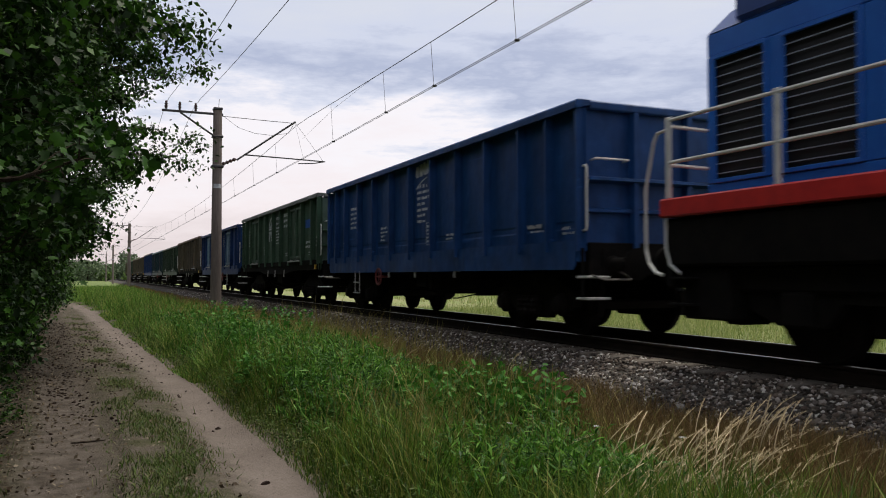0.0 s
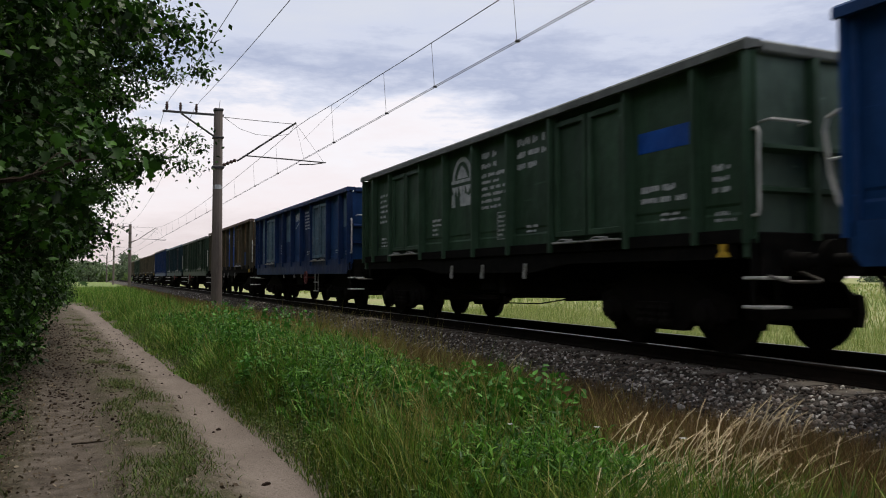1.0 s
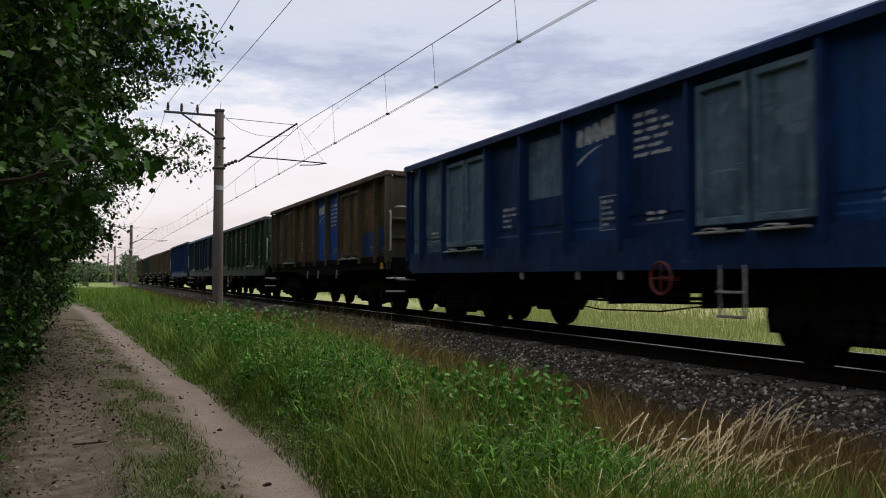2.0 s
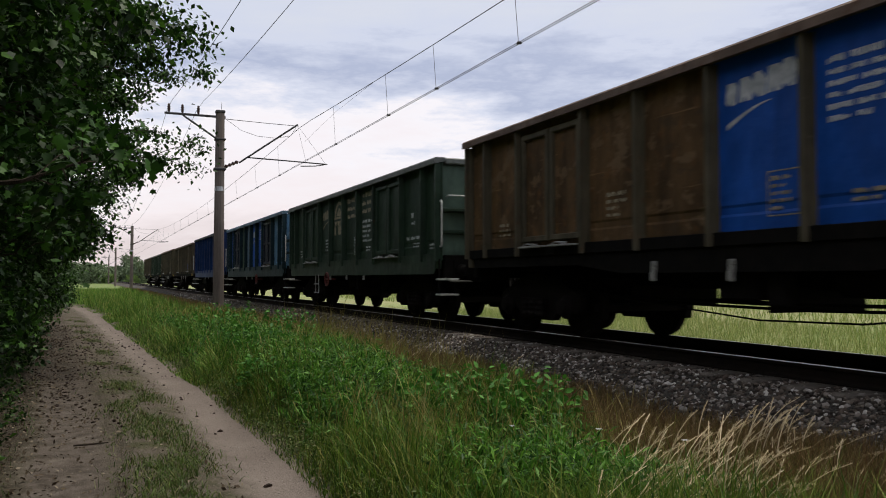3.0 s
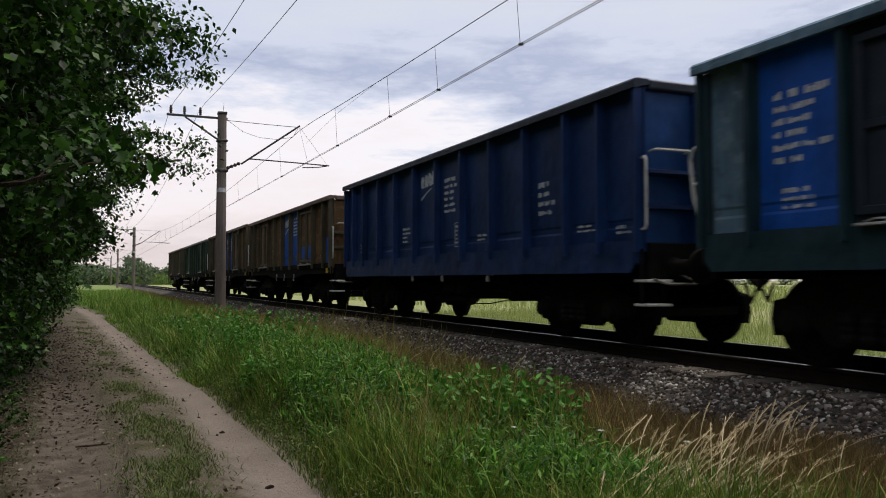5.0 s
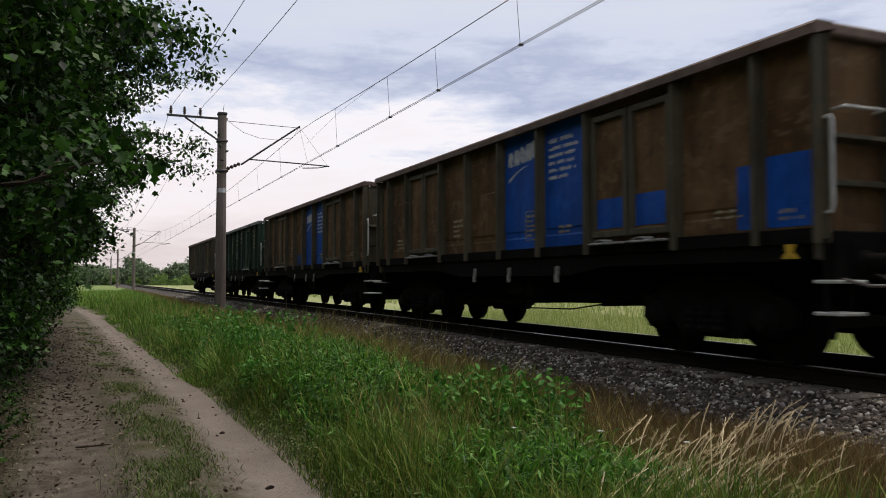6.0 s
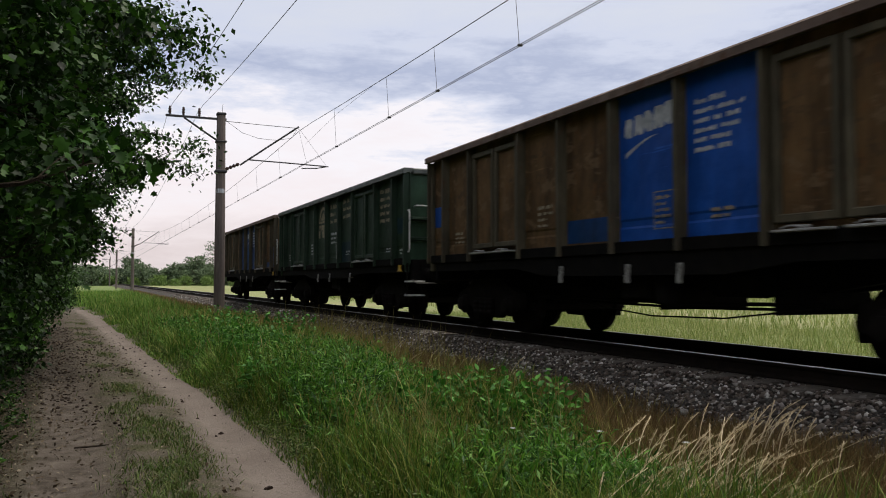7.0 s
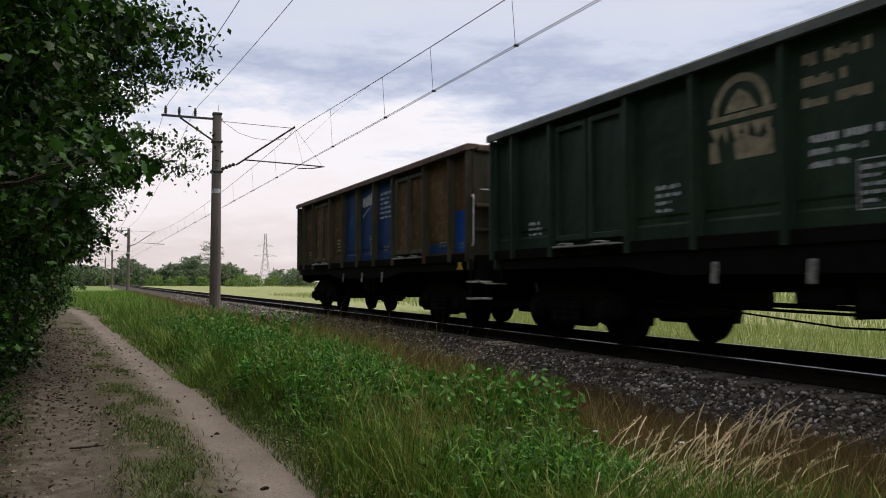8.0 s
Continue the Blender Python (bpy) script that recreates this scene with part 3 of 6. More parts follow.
def tree_skeleton(rng, tall, spread, low=0.18, twigs=True):
    """A trunk with limbs and twigs: bars for the mesh, and the places where leaf clumps sit."""
    bars, tips = [], []
    path = [Vector((0, 0, -0.1))]
    for i in range(1, 9):
        path.append(Vector((rng.normal(0, 0.05) * i * 0.5, rng.normal(0, 0.05) * i * 0.5, tall * 0.92 * i / 8)))
    base = 0.02 * tall
    bars.append((path, [base * (1 - 0.88 * i / 8) for i in range(9)], 8))
    count = int(26 + tall * 2)
    for k in range(count):
        s = low + (0.98 - low) * (k + rng.uniform(0, 1)) / count
        at = path[min(8, int(s * 8))].lerp(path[min(8, int(s * 8) + 1)], s * 8 - int(s * 8))
        a = k * 2.399 + rng.normal(0, 0.3)
        reach = spread * (0.55 + 0.55 * math.sin(math.pi * min(1, (s - low) / (1 - low) * 0.8 + 0.22))) * rng.uniform(0.65, 1.1)
        rise = reach * rng.uniform(0.05, 0.55)
        d = Vector((math.cos(a), math.sin(a), 0))
        limb = [at + d * reach * q + Vector((rng.normal(0, 0.06), rng.normal(0, 0.06), rise * (q - 0.45 * q * q) + rng.normal(0, 0.04))) for q in (0, 0.25, 0.5, 0.75, 1.0)]
        bars.append((limb, [0.24 * base * (1 - 0.85 * q) + 0.004 for q in (0, 0.25, 0.5, 0.75, 1.0)], 5 if twigs else 3))
        for q in (0.35, 0.5, 0.65, 0.8, 0.92, 1.0):
            o = limb[0].lerp(limb[-1], q) if q == 1.0 else limb[int(q * 4)].lerp(limb[int(q * 4) + 1], q * 4 - int(q * 4))
            for j in range(2):
                b = a + rng.choice((-1, 1)) * rng.uniform(0.3, 1.3)
                ln = rng.uniform(0.25, 0.75) * spread / 3
                e = o + Vector((math.cos(b) * ln, math.sin(b) * ln, rng.uniform(-0.25, 0.3)))
                if twigs:
                    bars.append(([o, o.lerp(e, 0.5) + Vector((0, 0, 0.03)), e], [0.008, 0.006, 0.003], 3))
                tips.append(e)
    return bars, np.array([tuple(t) for t in tips])


def make_tree(name, seed, tall, spread, leaf, per_tip, clump, label, m, low=0.12, material=None, group="trees along the farm track", simple=False, twigs=False, lobed=False):
    rng = np.random.default_rng(seed)
    bars, tips = tree_skeleton(rng, tall, spread, low, twigs)
    tree = thing(name, label, "tree" if tall > 3 else "bush", group, m=m)
    b = Bag()
    for p, r, k in bars:
        b.tube(p, r, k)
    part("trunk", b, BARK, tree, "grey-brown bark on trunk and branches")
    n = len(tips) * per_tip
    # clumps of uneven size, dense in the middle
    wide = np.repeat(rng.uniform(0.45, 1.25, len(tips)), per_tip) * rng.uniform(0.35, 1.15, n)
    c = np.repeat(tips, per_tip, 0) + rng.normal(0, 1, (n, 3)) * (wide * clump)[:, None] * np.array([1, 1, 0.6])
    v, f = leaves(rng, c, leaf * rng.uniform(0.6, 1.25, n), 0.5, simple, lobed=lobed)
    me = quad_mesh("crown", v, f)
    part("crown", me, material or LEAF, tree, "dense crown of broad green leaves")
    return tree


# ---------------------------------------------------------------- wagons
LENGTH, HALF = 12.9, 1.475
POSTS = [0.07, 0.85, 2.12, 3.96, 5.28, 6.58, 7.88, 9.10, 10.95, 12.10, 12.83]
POSTS_PLAIN = [0.07, 0.90, 1.75, 2.95, 4.15, 5.35, 6.55, 7.75, 8.95, 10.10, 11.25, 12.10, 12.83]
FLOOR_Z = 1.38
INSET = 0.05            # how far the side sheets stand back
WHEEL_R = 0.46
AXLES = (1.05, 2.85, 10.05, 11.85)
cache = {}


def once(key, make):
    if key not in cache:
        cache[key] = make()
    return cache[key]


def end_round():
    """The half turn that carries one side or end of a wagon to the other."""
    return pose(0, LENGTH, 0, 0, 0, 180)


def panel_mesh(width, top):
    """A pressed steel sheet with a shallow swage along its foot and head."""
    b = Bag()
    z0, z1 = FLOOR_Z + 0.01, top - 0.03
    prof = [(-1.375, z0), (-1.375, z0 + 0.16), (-1.362, z0 + 0.19), (-1.362, z0 + 0.26), (-1.375, z0 + 0.29), (-1.375, z1), (-1.335, z1), (-1.335, z0)]
    k = len(prof)
    verts = [(x, -width / 2, z) for x, z in prof] + [(x, width / 2, z) for x, z in prof]
    b.add(verts, [list(range(k))[::-1], list(range(k, 2 * k))] + [[i, (i + 1) % k, k + (i + 1) % k, k + i] for i in range(k)])
    return b.mesh("side_panel")


def post_mesh(top):
    """A top-hat post, tapering at its foot."""
    b = Bag()
    out = [(-0.060, -1.318), (-0.060, -1.331), (-0.030, -1.340), (-0.026, -1.462), (0.026, -1.462), (0.030, -1.340), (0.060, -1.331), (0.060, -1.318)]
    b.prism([(x, y) for y, x in out], 2, FLOOR_Z - 0.14, top - 0.115)
    return b.mesh("side_post")


def door_mesh(width, top):
    """The sheet of a door leaf."""
    w, z0, z1 = width / 2, FLOOR_Z + 0.08, top - 0.22
    return Bag().box(-1.392, -1.36, -w, w, z0, z1, 0.004).mesh("door")


def ring(b, x0, x1, y0, y1, z0, z1, t, c=0.01):
    """A rectangular frame in the plane of a side wall, its outer edges chamfered."""
    loops = [(x1, 0), (x0 + c, 0), (x0, c), (x0, t - c), (x0 + c, t), (x1, t)]
    verts = [(x, yy, zz) for x, d in loops for yy, zz in ((y0 + d, z0 + d), (y1 - d, z0 + d), (y1 - d, z1 - d), (y0 + d, z1 - d))]
    k = len(loops)
    return b.add(verts, [(4 * i + j, 4 * i + (j + 1) % 4, 4 * ((i + 1) % k) + (j + 1) % 4, 4 * ((i + 1) % k) + j) for i in range(k) for j in range(4)])


def door_frame_mesh(width, top):
    w, z0, z1 = width / 2, FLOOR_Z + 0.08, top - 0.22
    return ring(Bag(), -1.445, -1.388, -w, w, z0, z1, 0.085).mesh("door_frame")


def door_bar_mesh(width, top):
    w, z0, z1 = width / 2, FLOOR_Z + 0.08, top - 0.22
    return Bag().box(-1.425, -1.388, -w + 0.09, w - 0.09, (z0 + z1) / 2 - 0.05, (z0 + z1) / 2 + 0.03, 0.008).mesh("door_bar")


def latch_mesh():
    """A locking bar under a door leaf, with its catch."""
    b = Bag()
    b.box(-1.54, -1.40, -0.36, 0.34, FLOOR_Z - 0.018, FLOOR_Z + 0.008, 0.005)
    b.box(-1.50, -1.42, -0.06, 0.05, FLOOR_Z + 0.012, FLOOR_Z + 0.045, 0.01)
    b.tube([(-1.47, 0.05, FLOOR_Z + 0.04), (-1.49, 0.16, FLOOR_Z + 0.045), (-1.49, 0.26, FLOOR_Z + 0.02)], 0.009, 6)
    return b.mesh("door_latch")


def rim_mesh(top):
    b = Bag()
    o, i, z0, z1 = HALF + 0.02, HALF - 0.22, top - 0.125, top
    prof = lambda s: [(s * o, z0), (s * o, z1 - 0.03), (s * (o - 0.03), z1), (s * i, z1), (s * i, z0 + 0.05), (s * (o - 0.12), z0 + 0.03), (s * (o - 0.05), z0)]
    for s in (-1, 1):
        b.prism(prof(s), 1, 0, LENGTH)
    for y0, y1 in ((0, 0.16), (LENGTH - 0.16, LENGTH)):
        b.box(-i, i, y0, y1, z0, z1 - 0.002, 0.02)
    return b.mesh("top_rim")


def end_wall_mesh(top):
    return Bag().box(-1.30, 1.30, 0.10, 0.15, FLOOR_Z - 0.12, top - 0.12, 0.006).mesh("end_wall")


def corner_post_mesh(top):
    return Bag().box(-1.40, -1.302, 0.06, 0.16, FLOOR_Z - 0.3, top - 0.12, 0.02).mesh("corner_post")


def end_post_mesh(top):
    return Bag().prism([(-0.06, 0.10), (-0.04, -0.01), (0.04, -0.01), (0.06, 0.10)], 2, FLOOR_Z - 0.1, top - 0.12).mesh("end_post")


def end_ledge_mesh():
    return Bag().prism([(0.098, 2.30), (-0.045, 2.27), (-0.05, 2.23), (0.098, 2.20)], 0, -1.30, 1.30).mesh("end_ledge")


def end_rib_mesh():
    return Bag().prism([(0.098, 1.86), (0.02, 1.83), (0.02, 1.79), (0.098, 1.77)], 0, -1.30, 1.30).mesh("end_rib")


def mirrored(me):
    """The same mesh, seen in a mirror across the middle of the vehicle."""
    me.transform(Matrix.Diagonal((-1, 1, 1, 1)))
    me.flip_normals()
    return me


def underframe_parts():
    """Name, mesh and poses of the pieces under the floor."""
    f = FLOOR_Z
    floor = Bag().box(-1.284, 1.284, 0.15, LENGTH - 0.15, f - 0.06, f, 0.004).mesh("floor_plate")
    edge = Bag().box(-0.04, 0.04, 0.1, LENGTH - 0.1, f - 0.14, f + 0.012, 0.008).mesh("side_sill")
    skirt = Bag().prism([(0.3, f - 0.14), (0.3, f - 0.30), (3.6, f - 0.30), (4.6, f - 0.42), (8.3, f - 0.42), (9.3, f - 0.30), (12.6, f - 0.30), (12.6, f - 0.14)], 0, -0.045, 0.045).mesh("side_girder")
    spine = Bag().prism([(0.1, f - 0.06), (0.1, f - 0.48), (3.3, f - 0.48), (4.2, f - 0.62), (8.7, f - 0.62), (9.6, f - 0.48), (12.8, f - 0.48), (12.8, f - 0.06)], 0, -0.06, 0.06).mesh("centre_sill")
    head = Bag().box(-1.27, 1.27, 0.02, 0.14, f - 0.48, f - 0.02, 0.015).mesh("headstock")
    cross = Bag().box(-1.27, 1.27, -0.07, 0.07, f - 0.36, f - 0.062, 0.008).mesh("cross_bearer")
    return [("floor_plate", floor, [Matrix()]), ("side_sill", edge, [pose(x, 0, 0) for x in (-1.36, 1.36)]), ("side_girder", skirt, [pose(x, 0, 0) for x in (-1.325, 1.325)]),
            ("centre_sill", spine, [pose(x, 0, 0) for x in (-0.24, 0.24)]), ("headstock", head, [Matrix(), pose(0, LENGTH - 0.16, 0)]),
            ("cross_bearer", cross, [pose(0, y, 0) for y in (1.95, 4.4, 5.6, 7.2, 8.4, 10.95)])]


def skirt_mesh():
    """A deep painted side sill, cut up at both ends."""
    z = FLOOR_Z
    return Bag().prism([(0.14, z + 0.008), (0.14, 1.06), (0.22, 0.98), (12.68, 0.98), (12.76, 1.06), (12.76, z + 0.008)], 0, -1.414, -1.403).mesh("side_skirt")


def brake_parts():
    """Brake cylinder, air reservoir, levers, rods and boxes under the floor."""
    cyl = Bag().lathe([(4.7, 0.05), (4.72, 0.17), (5.5, 0.17), (5.52, 0.05)], 1, (-0.62, 0, 0.86), 16).mesh("brake_cylinder", True)
    tank = Bag().lathe([(7.0, 0.04), (7.05, 0.20), (8.1, 0.20), (8.15, 0.04)], 1, (0.66, 0, 0.86), 16).mesh("air_reservoir", True)
    box = Bag().box(-1.20, -0.70, 6.1, 6.7, 0.66, 0.98, 0.02).mesh("valve_box")
    lever = Bag().box(-1.24, -1.05, 5.72, 5.95, 0.60, 0.95, 0.02).mesh("changeover_box")
    rod = Bag().tube([(0, 3.7, 0.03), (0, 6.2, -0.01), (0, 9.2, 0.03)], 0.018, 6).mesh("brake_rod")
    slack = Bag().tube([(-1.0, 3.6, 0.62), (-1.0, 5.0, 0.46), (-1.0, 6.3, 0.44), (-1.0, 7.9, 0.56), (-1.0, 9.2, 0.64)], 0.011, 6).mesh("release_wire")
    bar = Bag().box(-0.95, 0.5, -0.02, 0.02, 0.52, 0.80, 0.005).mesh("brake_lever")
    return [("brake_cylinder", cyl, [Matrix()]), ("air_reservoir", tank, [Matrix()]), ("valve_box", box, [Matrix()]), ("changeover_box", lever, [Matrix()]),
            ("brake_rod", rod, [pose(x, 0, z) for x, z in ((-0.9, 0.62), (-0.5, 0.55), (0.4, 0.58))]), ("release_wire", slack, [Matrix()]),
            ("brake_lever", bar, [pose(0, y, 0) for y in (4.3, 6.2, 8.6)])]


def bogie_parts():
    """A cast three-piece bogie without its wheelsets; y = 0 at the pivot: the bolster and what hangs on it."""
    bolster = Bag().box(-1.0, 1.0, -0.2, 0.2, 0.55, 0.97, 0.03).mesh("bogie")
    frame_ = Bag().prism([(-1.22, 0.42), (-1.22, 0.66), (-0.95, 0.74), (-0.5, 0.93), (0.5, 0.93), (0.95, 0.74), (1.22, 0.66), (1.22, 0.42), (1.08, 0.36),
                          (0.98, 0.42), (0.72, 0.46), (0.46, 0.24), (-0.46, 0.24), (-0.72, 0.46), (-0.98, 0.42), (-1.08, 0.36)], 0, -0.065, 0.065).mesh("side_frame")
    axlebox = Bag().lathe([(-0.14, 0.06), (-0.14, 0.15), (-0.10, 0.18), (0.10, 0.18), (0.14, 0.12), (0.20, 0.11), (0.21, 0.06)], 0, (0, 0, 0), 14).mesh("axle_box", True)
    spring = Bag().lathe([(0.30, 0.09), (0.34, 0.10), (0.38, 0.085), (0.42, 0.10), (0.46, 0.085), (0.50, 0.10), (0.54, 0.085), (0.58, 0.09)], 2, (0, 0, 0), 10).mesh("spring")
    shoe = Bag().prism([(-0.045, 0.29), (0.02, 0.29), (0.06, 0.46), (0.03, 0.66), (-0.035, 0.68), (0.0, 0.46)], 0, -0.06, 0.06).mesh("brake_shoe")
    beam = Bag().box(-0.9, 0.9, -0.05, 0.05, 0.40, 0.52, 0.015).mesh("brake_beam")
    return bolster, [("side_frame", frame_, [pose(x, 0, 0) for x in (-0.995, 0.995)]),
                     ("axle_box", axlebox, [pose(1.0, y, 0.46) for y in (-0.9, 0.9)] + [pose(-1.0, y, 0.46, 0, 0, 180) for y in (-0.9, 0.9)]),
                     ("spring", spring, [pose(x, y, 0) for x in (-1.12, 1.12) for y in (-0.22, 0, 0.22)]),
                     ("brake_shoe", shoe, [pose(x, y, 0, 0, 0, r) for x in (-0.76, 0.76) for y, r in ((-1.42, 180), (-0.38, 0), (0.38, 180), (1.42, 0))]),
                     ("brake_beam", beam, [pose(0, y, 0) for y in (-1.36, 1.36)])]


def wheelset_mesh(r):
    b = Bag()
    b.lathe([(-1.05, 0.05), (-1.04, 0.065), (-0.82, 0.075), (0.82, 0.075), (1.04, 0.065), (1.05, 0.05)], 0, (0, 0, 0), 12)
    for s in (-1, 1):
        q = [(0.683, r + 0.028), (0.705, r + 0.028), (0.720, r + 0.002), (0.815, r - 0.006), (0.815, r - 0.06), (0.775, r - 0.09), (0.765, 0.14), (0.80, 0.11), (0.80, 0.05)]
        q = [(0.683, 0.05), (0.683, 0.12), (0.735, 0.15), (0.742, r - 0.09), (0.683, r - 0.06)] + q
        b.lathe([(s * d, rad) for d, rad in q], 0, (0, 0, 0), 32)
    # balance slots and a chalk mark, so that the turning can be seen
    for k in range(3):
        a = k * 2.094
        for s in (-1, 1):
            c = (s * 0.775, 0.27 * math.cos(a), 0.27 * math.sin(a))
            b.box(c[0] - 0.02, c[0] + 0.02, c[1] - 0.04, c[1] + 0.04, c[2] - 0.04, c[2] + 0.04, 0.01)
    return b.mesh("wheelset", True)


def buffer_mesh():
    b = Bag()
    b.lathe([(0.02, 0.13), (-0.02, 0.13), (-0.05, 0.10), (-0.30, 0.095), (-0.30, 0.075), (-0.52, 0.075), (-0.535, 0.21), (-0.565, 0.22), (-0.575, 0.15)], 1, (0, 0, 1.05), 20)
    return b.mesh("buffer", True)


def coupler_mesh():
    b = Bag()
    b.box(-0.06, 0.06, -0.34, 0.02, 1.0, 1.1, 0.02)
    b.tube([(0.05, -0.3, 1.05), (0.06, -0.42, 0.9), (0.0, -0.52, 0.78), (-0.06, -0.42, 0.9), (-0.05, -0.3, 1.05)], 0.025, 8)
    b.tube([(0.3, 0.02, 1.0), (0.32, -0.25, 0.75), (0.3, -0.35, 0.62), (0.25, -0.5, 0.85)], 0.022, 8)
    return b.mesh("coupling")


def handrail_mesh():
    b = Bag()
    b.tube([(-1.35, 0.10, 2.42), (-1.36, -0.03, 2.43), (-1.36, -0.05, 2.38), (-1.36, -0.05, 1.58), (-1.36, -0.03, 1.53), (-1.35, 0.10, 1.52)], 0.018, 8)
    return b.mesh("handrail")


def end_rail_mesh():
    """A bowed rail with a rung that stands out from the rear end beside the buffer."""
    b = Bag()
    y = LENGTH
    b.tube([(-1.22, y - 0.14, 2.46), (-1.23, y + 0.16, 2.45), (-1.24, y + 0.27, 2.40), (-1.25, y + 0.30, 2.28), (-1.25, y + 0.24, 1.85), (-1.25, y + 0.16, 1.60), (-1.25, y + 0.02, 1.42)], 0.022, 8)
    b.tube([(-1.25, y + 0.26, 2.0), (-1.20, y - 0.1, 2.0)], 0.016, 6)
    return b.mesh("end_rail")


def grab_mesh():
    b = Bag()
    b.tube([(-1.20, 0.08, 2.52), (-1.20, -0.04, 2.53), (-1.15, -0.05, 2.53), (-0.70, -0.05, 2.53), (-0.65, -0.04, 2.53), (-0.65, 0.08, 2.52)], 0.016, 8)
    return b.mesh("grab_bar")


def step_mesh():
    b = Bag()
    b.box(-1.40, -1.02, -0.12, 0.16, 0, 0.035, 0.008)
    return b.mesh("step_tread")


def step_hanger_mesh():
    b = Bag()
    for x in (-1.38, -1.05):
        b.box(x - 0.012, x + 0.012, 0.0, 0.05, 0.55, FLOOR_Z - 0.1, 0.004)
    return b.mesh("step_hanger")


def shunter_mesh():
    b = Bag()
    b.tube([(-1.3, -0.10, 0.90), (-1.32, -0.30, 0.86), (-1.25, -0.34, 0.84), (-0.85, -0.34, 0.84), (-0.8, -0.30, 0.86), (-0.8, -0.02, 0.95)], 0.016, 8)
    return b.mesh("shunter_handle")


def tag_mesh():
    b = Bag()
    b.prism([(-0.09, 1.10), (0.09, 1.10), (0.06, 1.14), (0.03, 1.16), (0.05, 1.24), (-0.05, 1.24), (-0.03, 1.16), (-0.06, 1.14)], 0, -1.43, -1.39)
    return b.mesh("release_handle")


def ladder_mesh():
    b = Bag()
    for y in (-0.18, 0.18):
        b.box(-1.42, -1.40, y - 0.015, y + 0.015, 0.46, 1.02, 0.004)
    for z in (0.46, 0.72):
        b.box(-1.46, -1.40, -0.2, 0.2, z, z + 0.03, 0.005)
    return b.mesh("step_ladder")


def hand_wheel_mesh():
    """A brake wheel with spokes on the side sill."""
    b = Bag()
    r, z = 0.19, 0.88
    b.tube([(-1.47, r * math.cos(a * 0.3927), z + r * math.sin(a * 0.3927)) for a in range(17)], 0.020, 6)
    for a in range(4):
        b.tube([(-1.46, 0, z), (-1.47, r * math.cos(a * 1.5708), z + r * math.sin(a * 1.5708))], 0.012, 5)
    b.tube([(-1.20, 0, z), (-1.48, 0, z)], 0.03, 8)
    return b.mesh("hand_wheel")


def plate_mesh():
    return Bag().box(-1.40, -1.375, -0.05, 0.05, 0.86, 0.97, 0.006).box(-1.385, -1.30, -0.05, 0.05, 0.965, 1.10, 0.004).mesh("marking_plate")


# ---- lettering that cannot be read, and marks drawn as plain shapes; y runs along the side, z up, centred
def bars(rng_seed, width, rows, pitch, fill=0.82, gap=0.5):
    rng = random.Random(rng_seed)
    b = Bag()
    for k in range(rows):
        z = -k * pitch
        x, end = -width / 2, -width / 2 + width * rng.uniform(fill - 0.25, fill + 0.2)
        tall = pitch * (0.62 if k == 0 else 1 - gap)
        glyph = max(0.022, tall * 0.72)
        while x < end:
            w = min(rng.uniform(0.18, 0.48) * width, end - x)
            for i in range(int(w / glyph)):
                at = x + i * glyph
                low, high = (rng.choice((0, 0, 0.18)), rng.choice((1, 1, 1, 0.72)))
                b.box(0, 0.004, -at - glyph * 0.80, -at, z + tall * low, z + tall * high, 0.001)
            x += w + 0.05 * width
    return b


def word_mark():
    """A rising row of slanted blocks over a sweeping stroke."""
    b = Bag()
    for k, w in enumerate((0.15, 0.18, 0.17, 0.19, 0.18)):
        y = 0.46 - k * 0.195
        z0, z1, sl = 0.012 * k, 0.245 + 0.022 * k, 0.03
        cut = 0.045 + 0.02 * (k % 3)
        b.prism([(y, z0 + cut * ((k + 1) % 2)), (y - sl, z1), (y - sl - w + cut, z1), (y - sl - w, z1 - cut), (y - w, z0), (y - w * 0.6, z0), (y - w * 0.5, z0 + 0.06), (y - w * 0.35, z0)], 0, 0, 0.004)
    n = 8
    arc = [(0.44 - 0.62 * i / n, -0.20 + 0.17 * math.sin(1.5 * i / n)) for i in range(n + 1)]
    for i in range(n):
        (ya, za), (yb, zb) = arc[i], arc[i + 1]
        b.prism([(ya, za), (yb, zb), (yb, zb - 0.052 * (1 - (i + 1) / n) - 0.006), (ya, za - 0.052 * (1 - i / n) - 0.006)], 0, 0, 0.004)
    return b


def boxed_mark():
    """A ruled box of small inscriptions."""
    b = bars(17, 0.34, 5, 0.075)
    for z in (-0.36, 0.09):
        b.box(0, 0.004, -0.21, 0.21, z, z + 0.012, 0.001)
    for y in (-0.21, 0.198):
        b.box(0, 0.004, y, y + 0.012, -0.347, 0.089, 0.001)
    return b


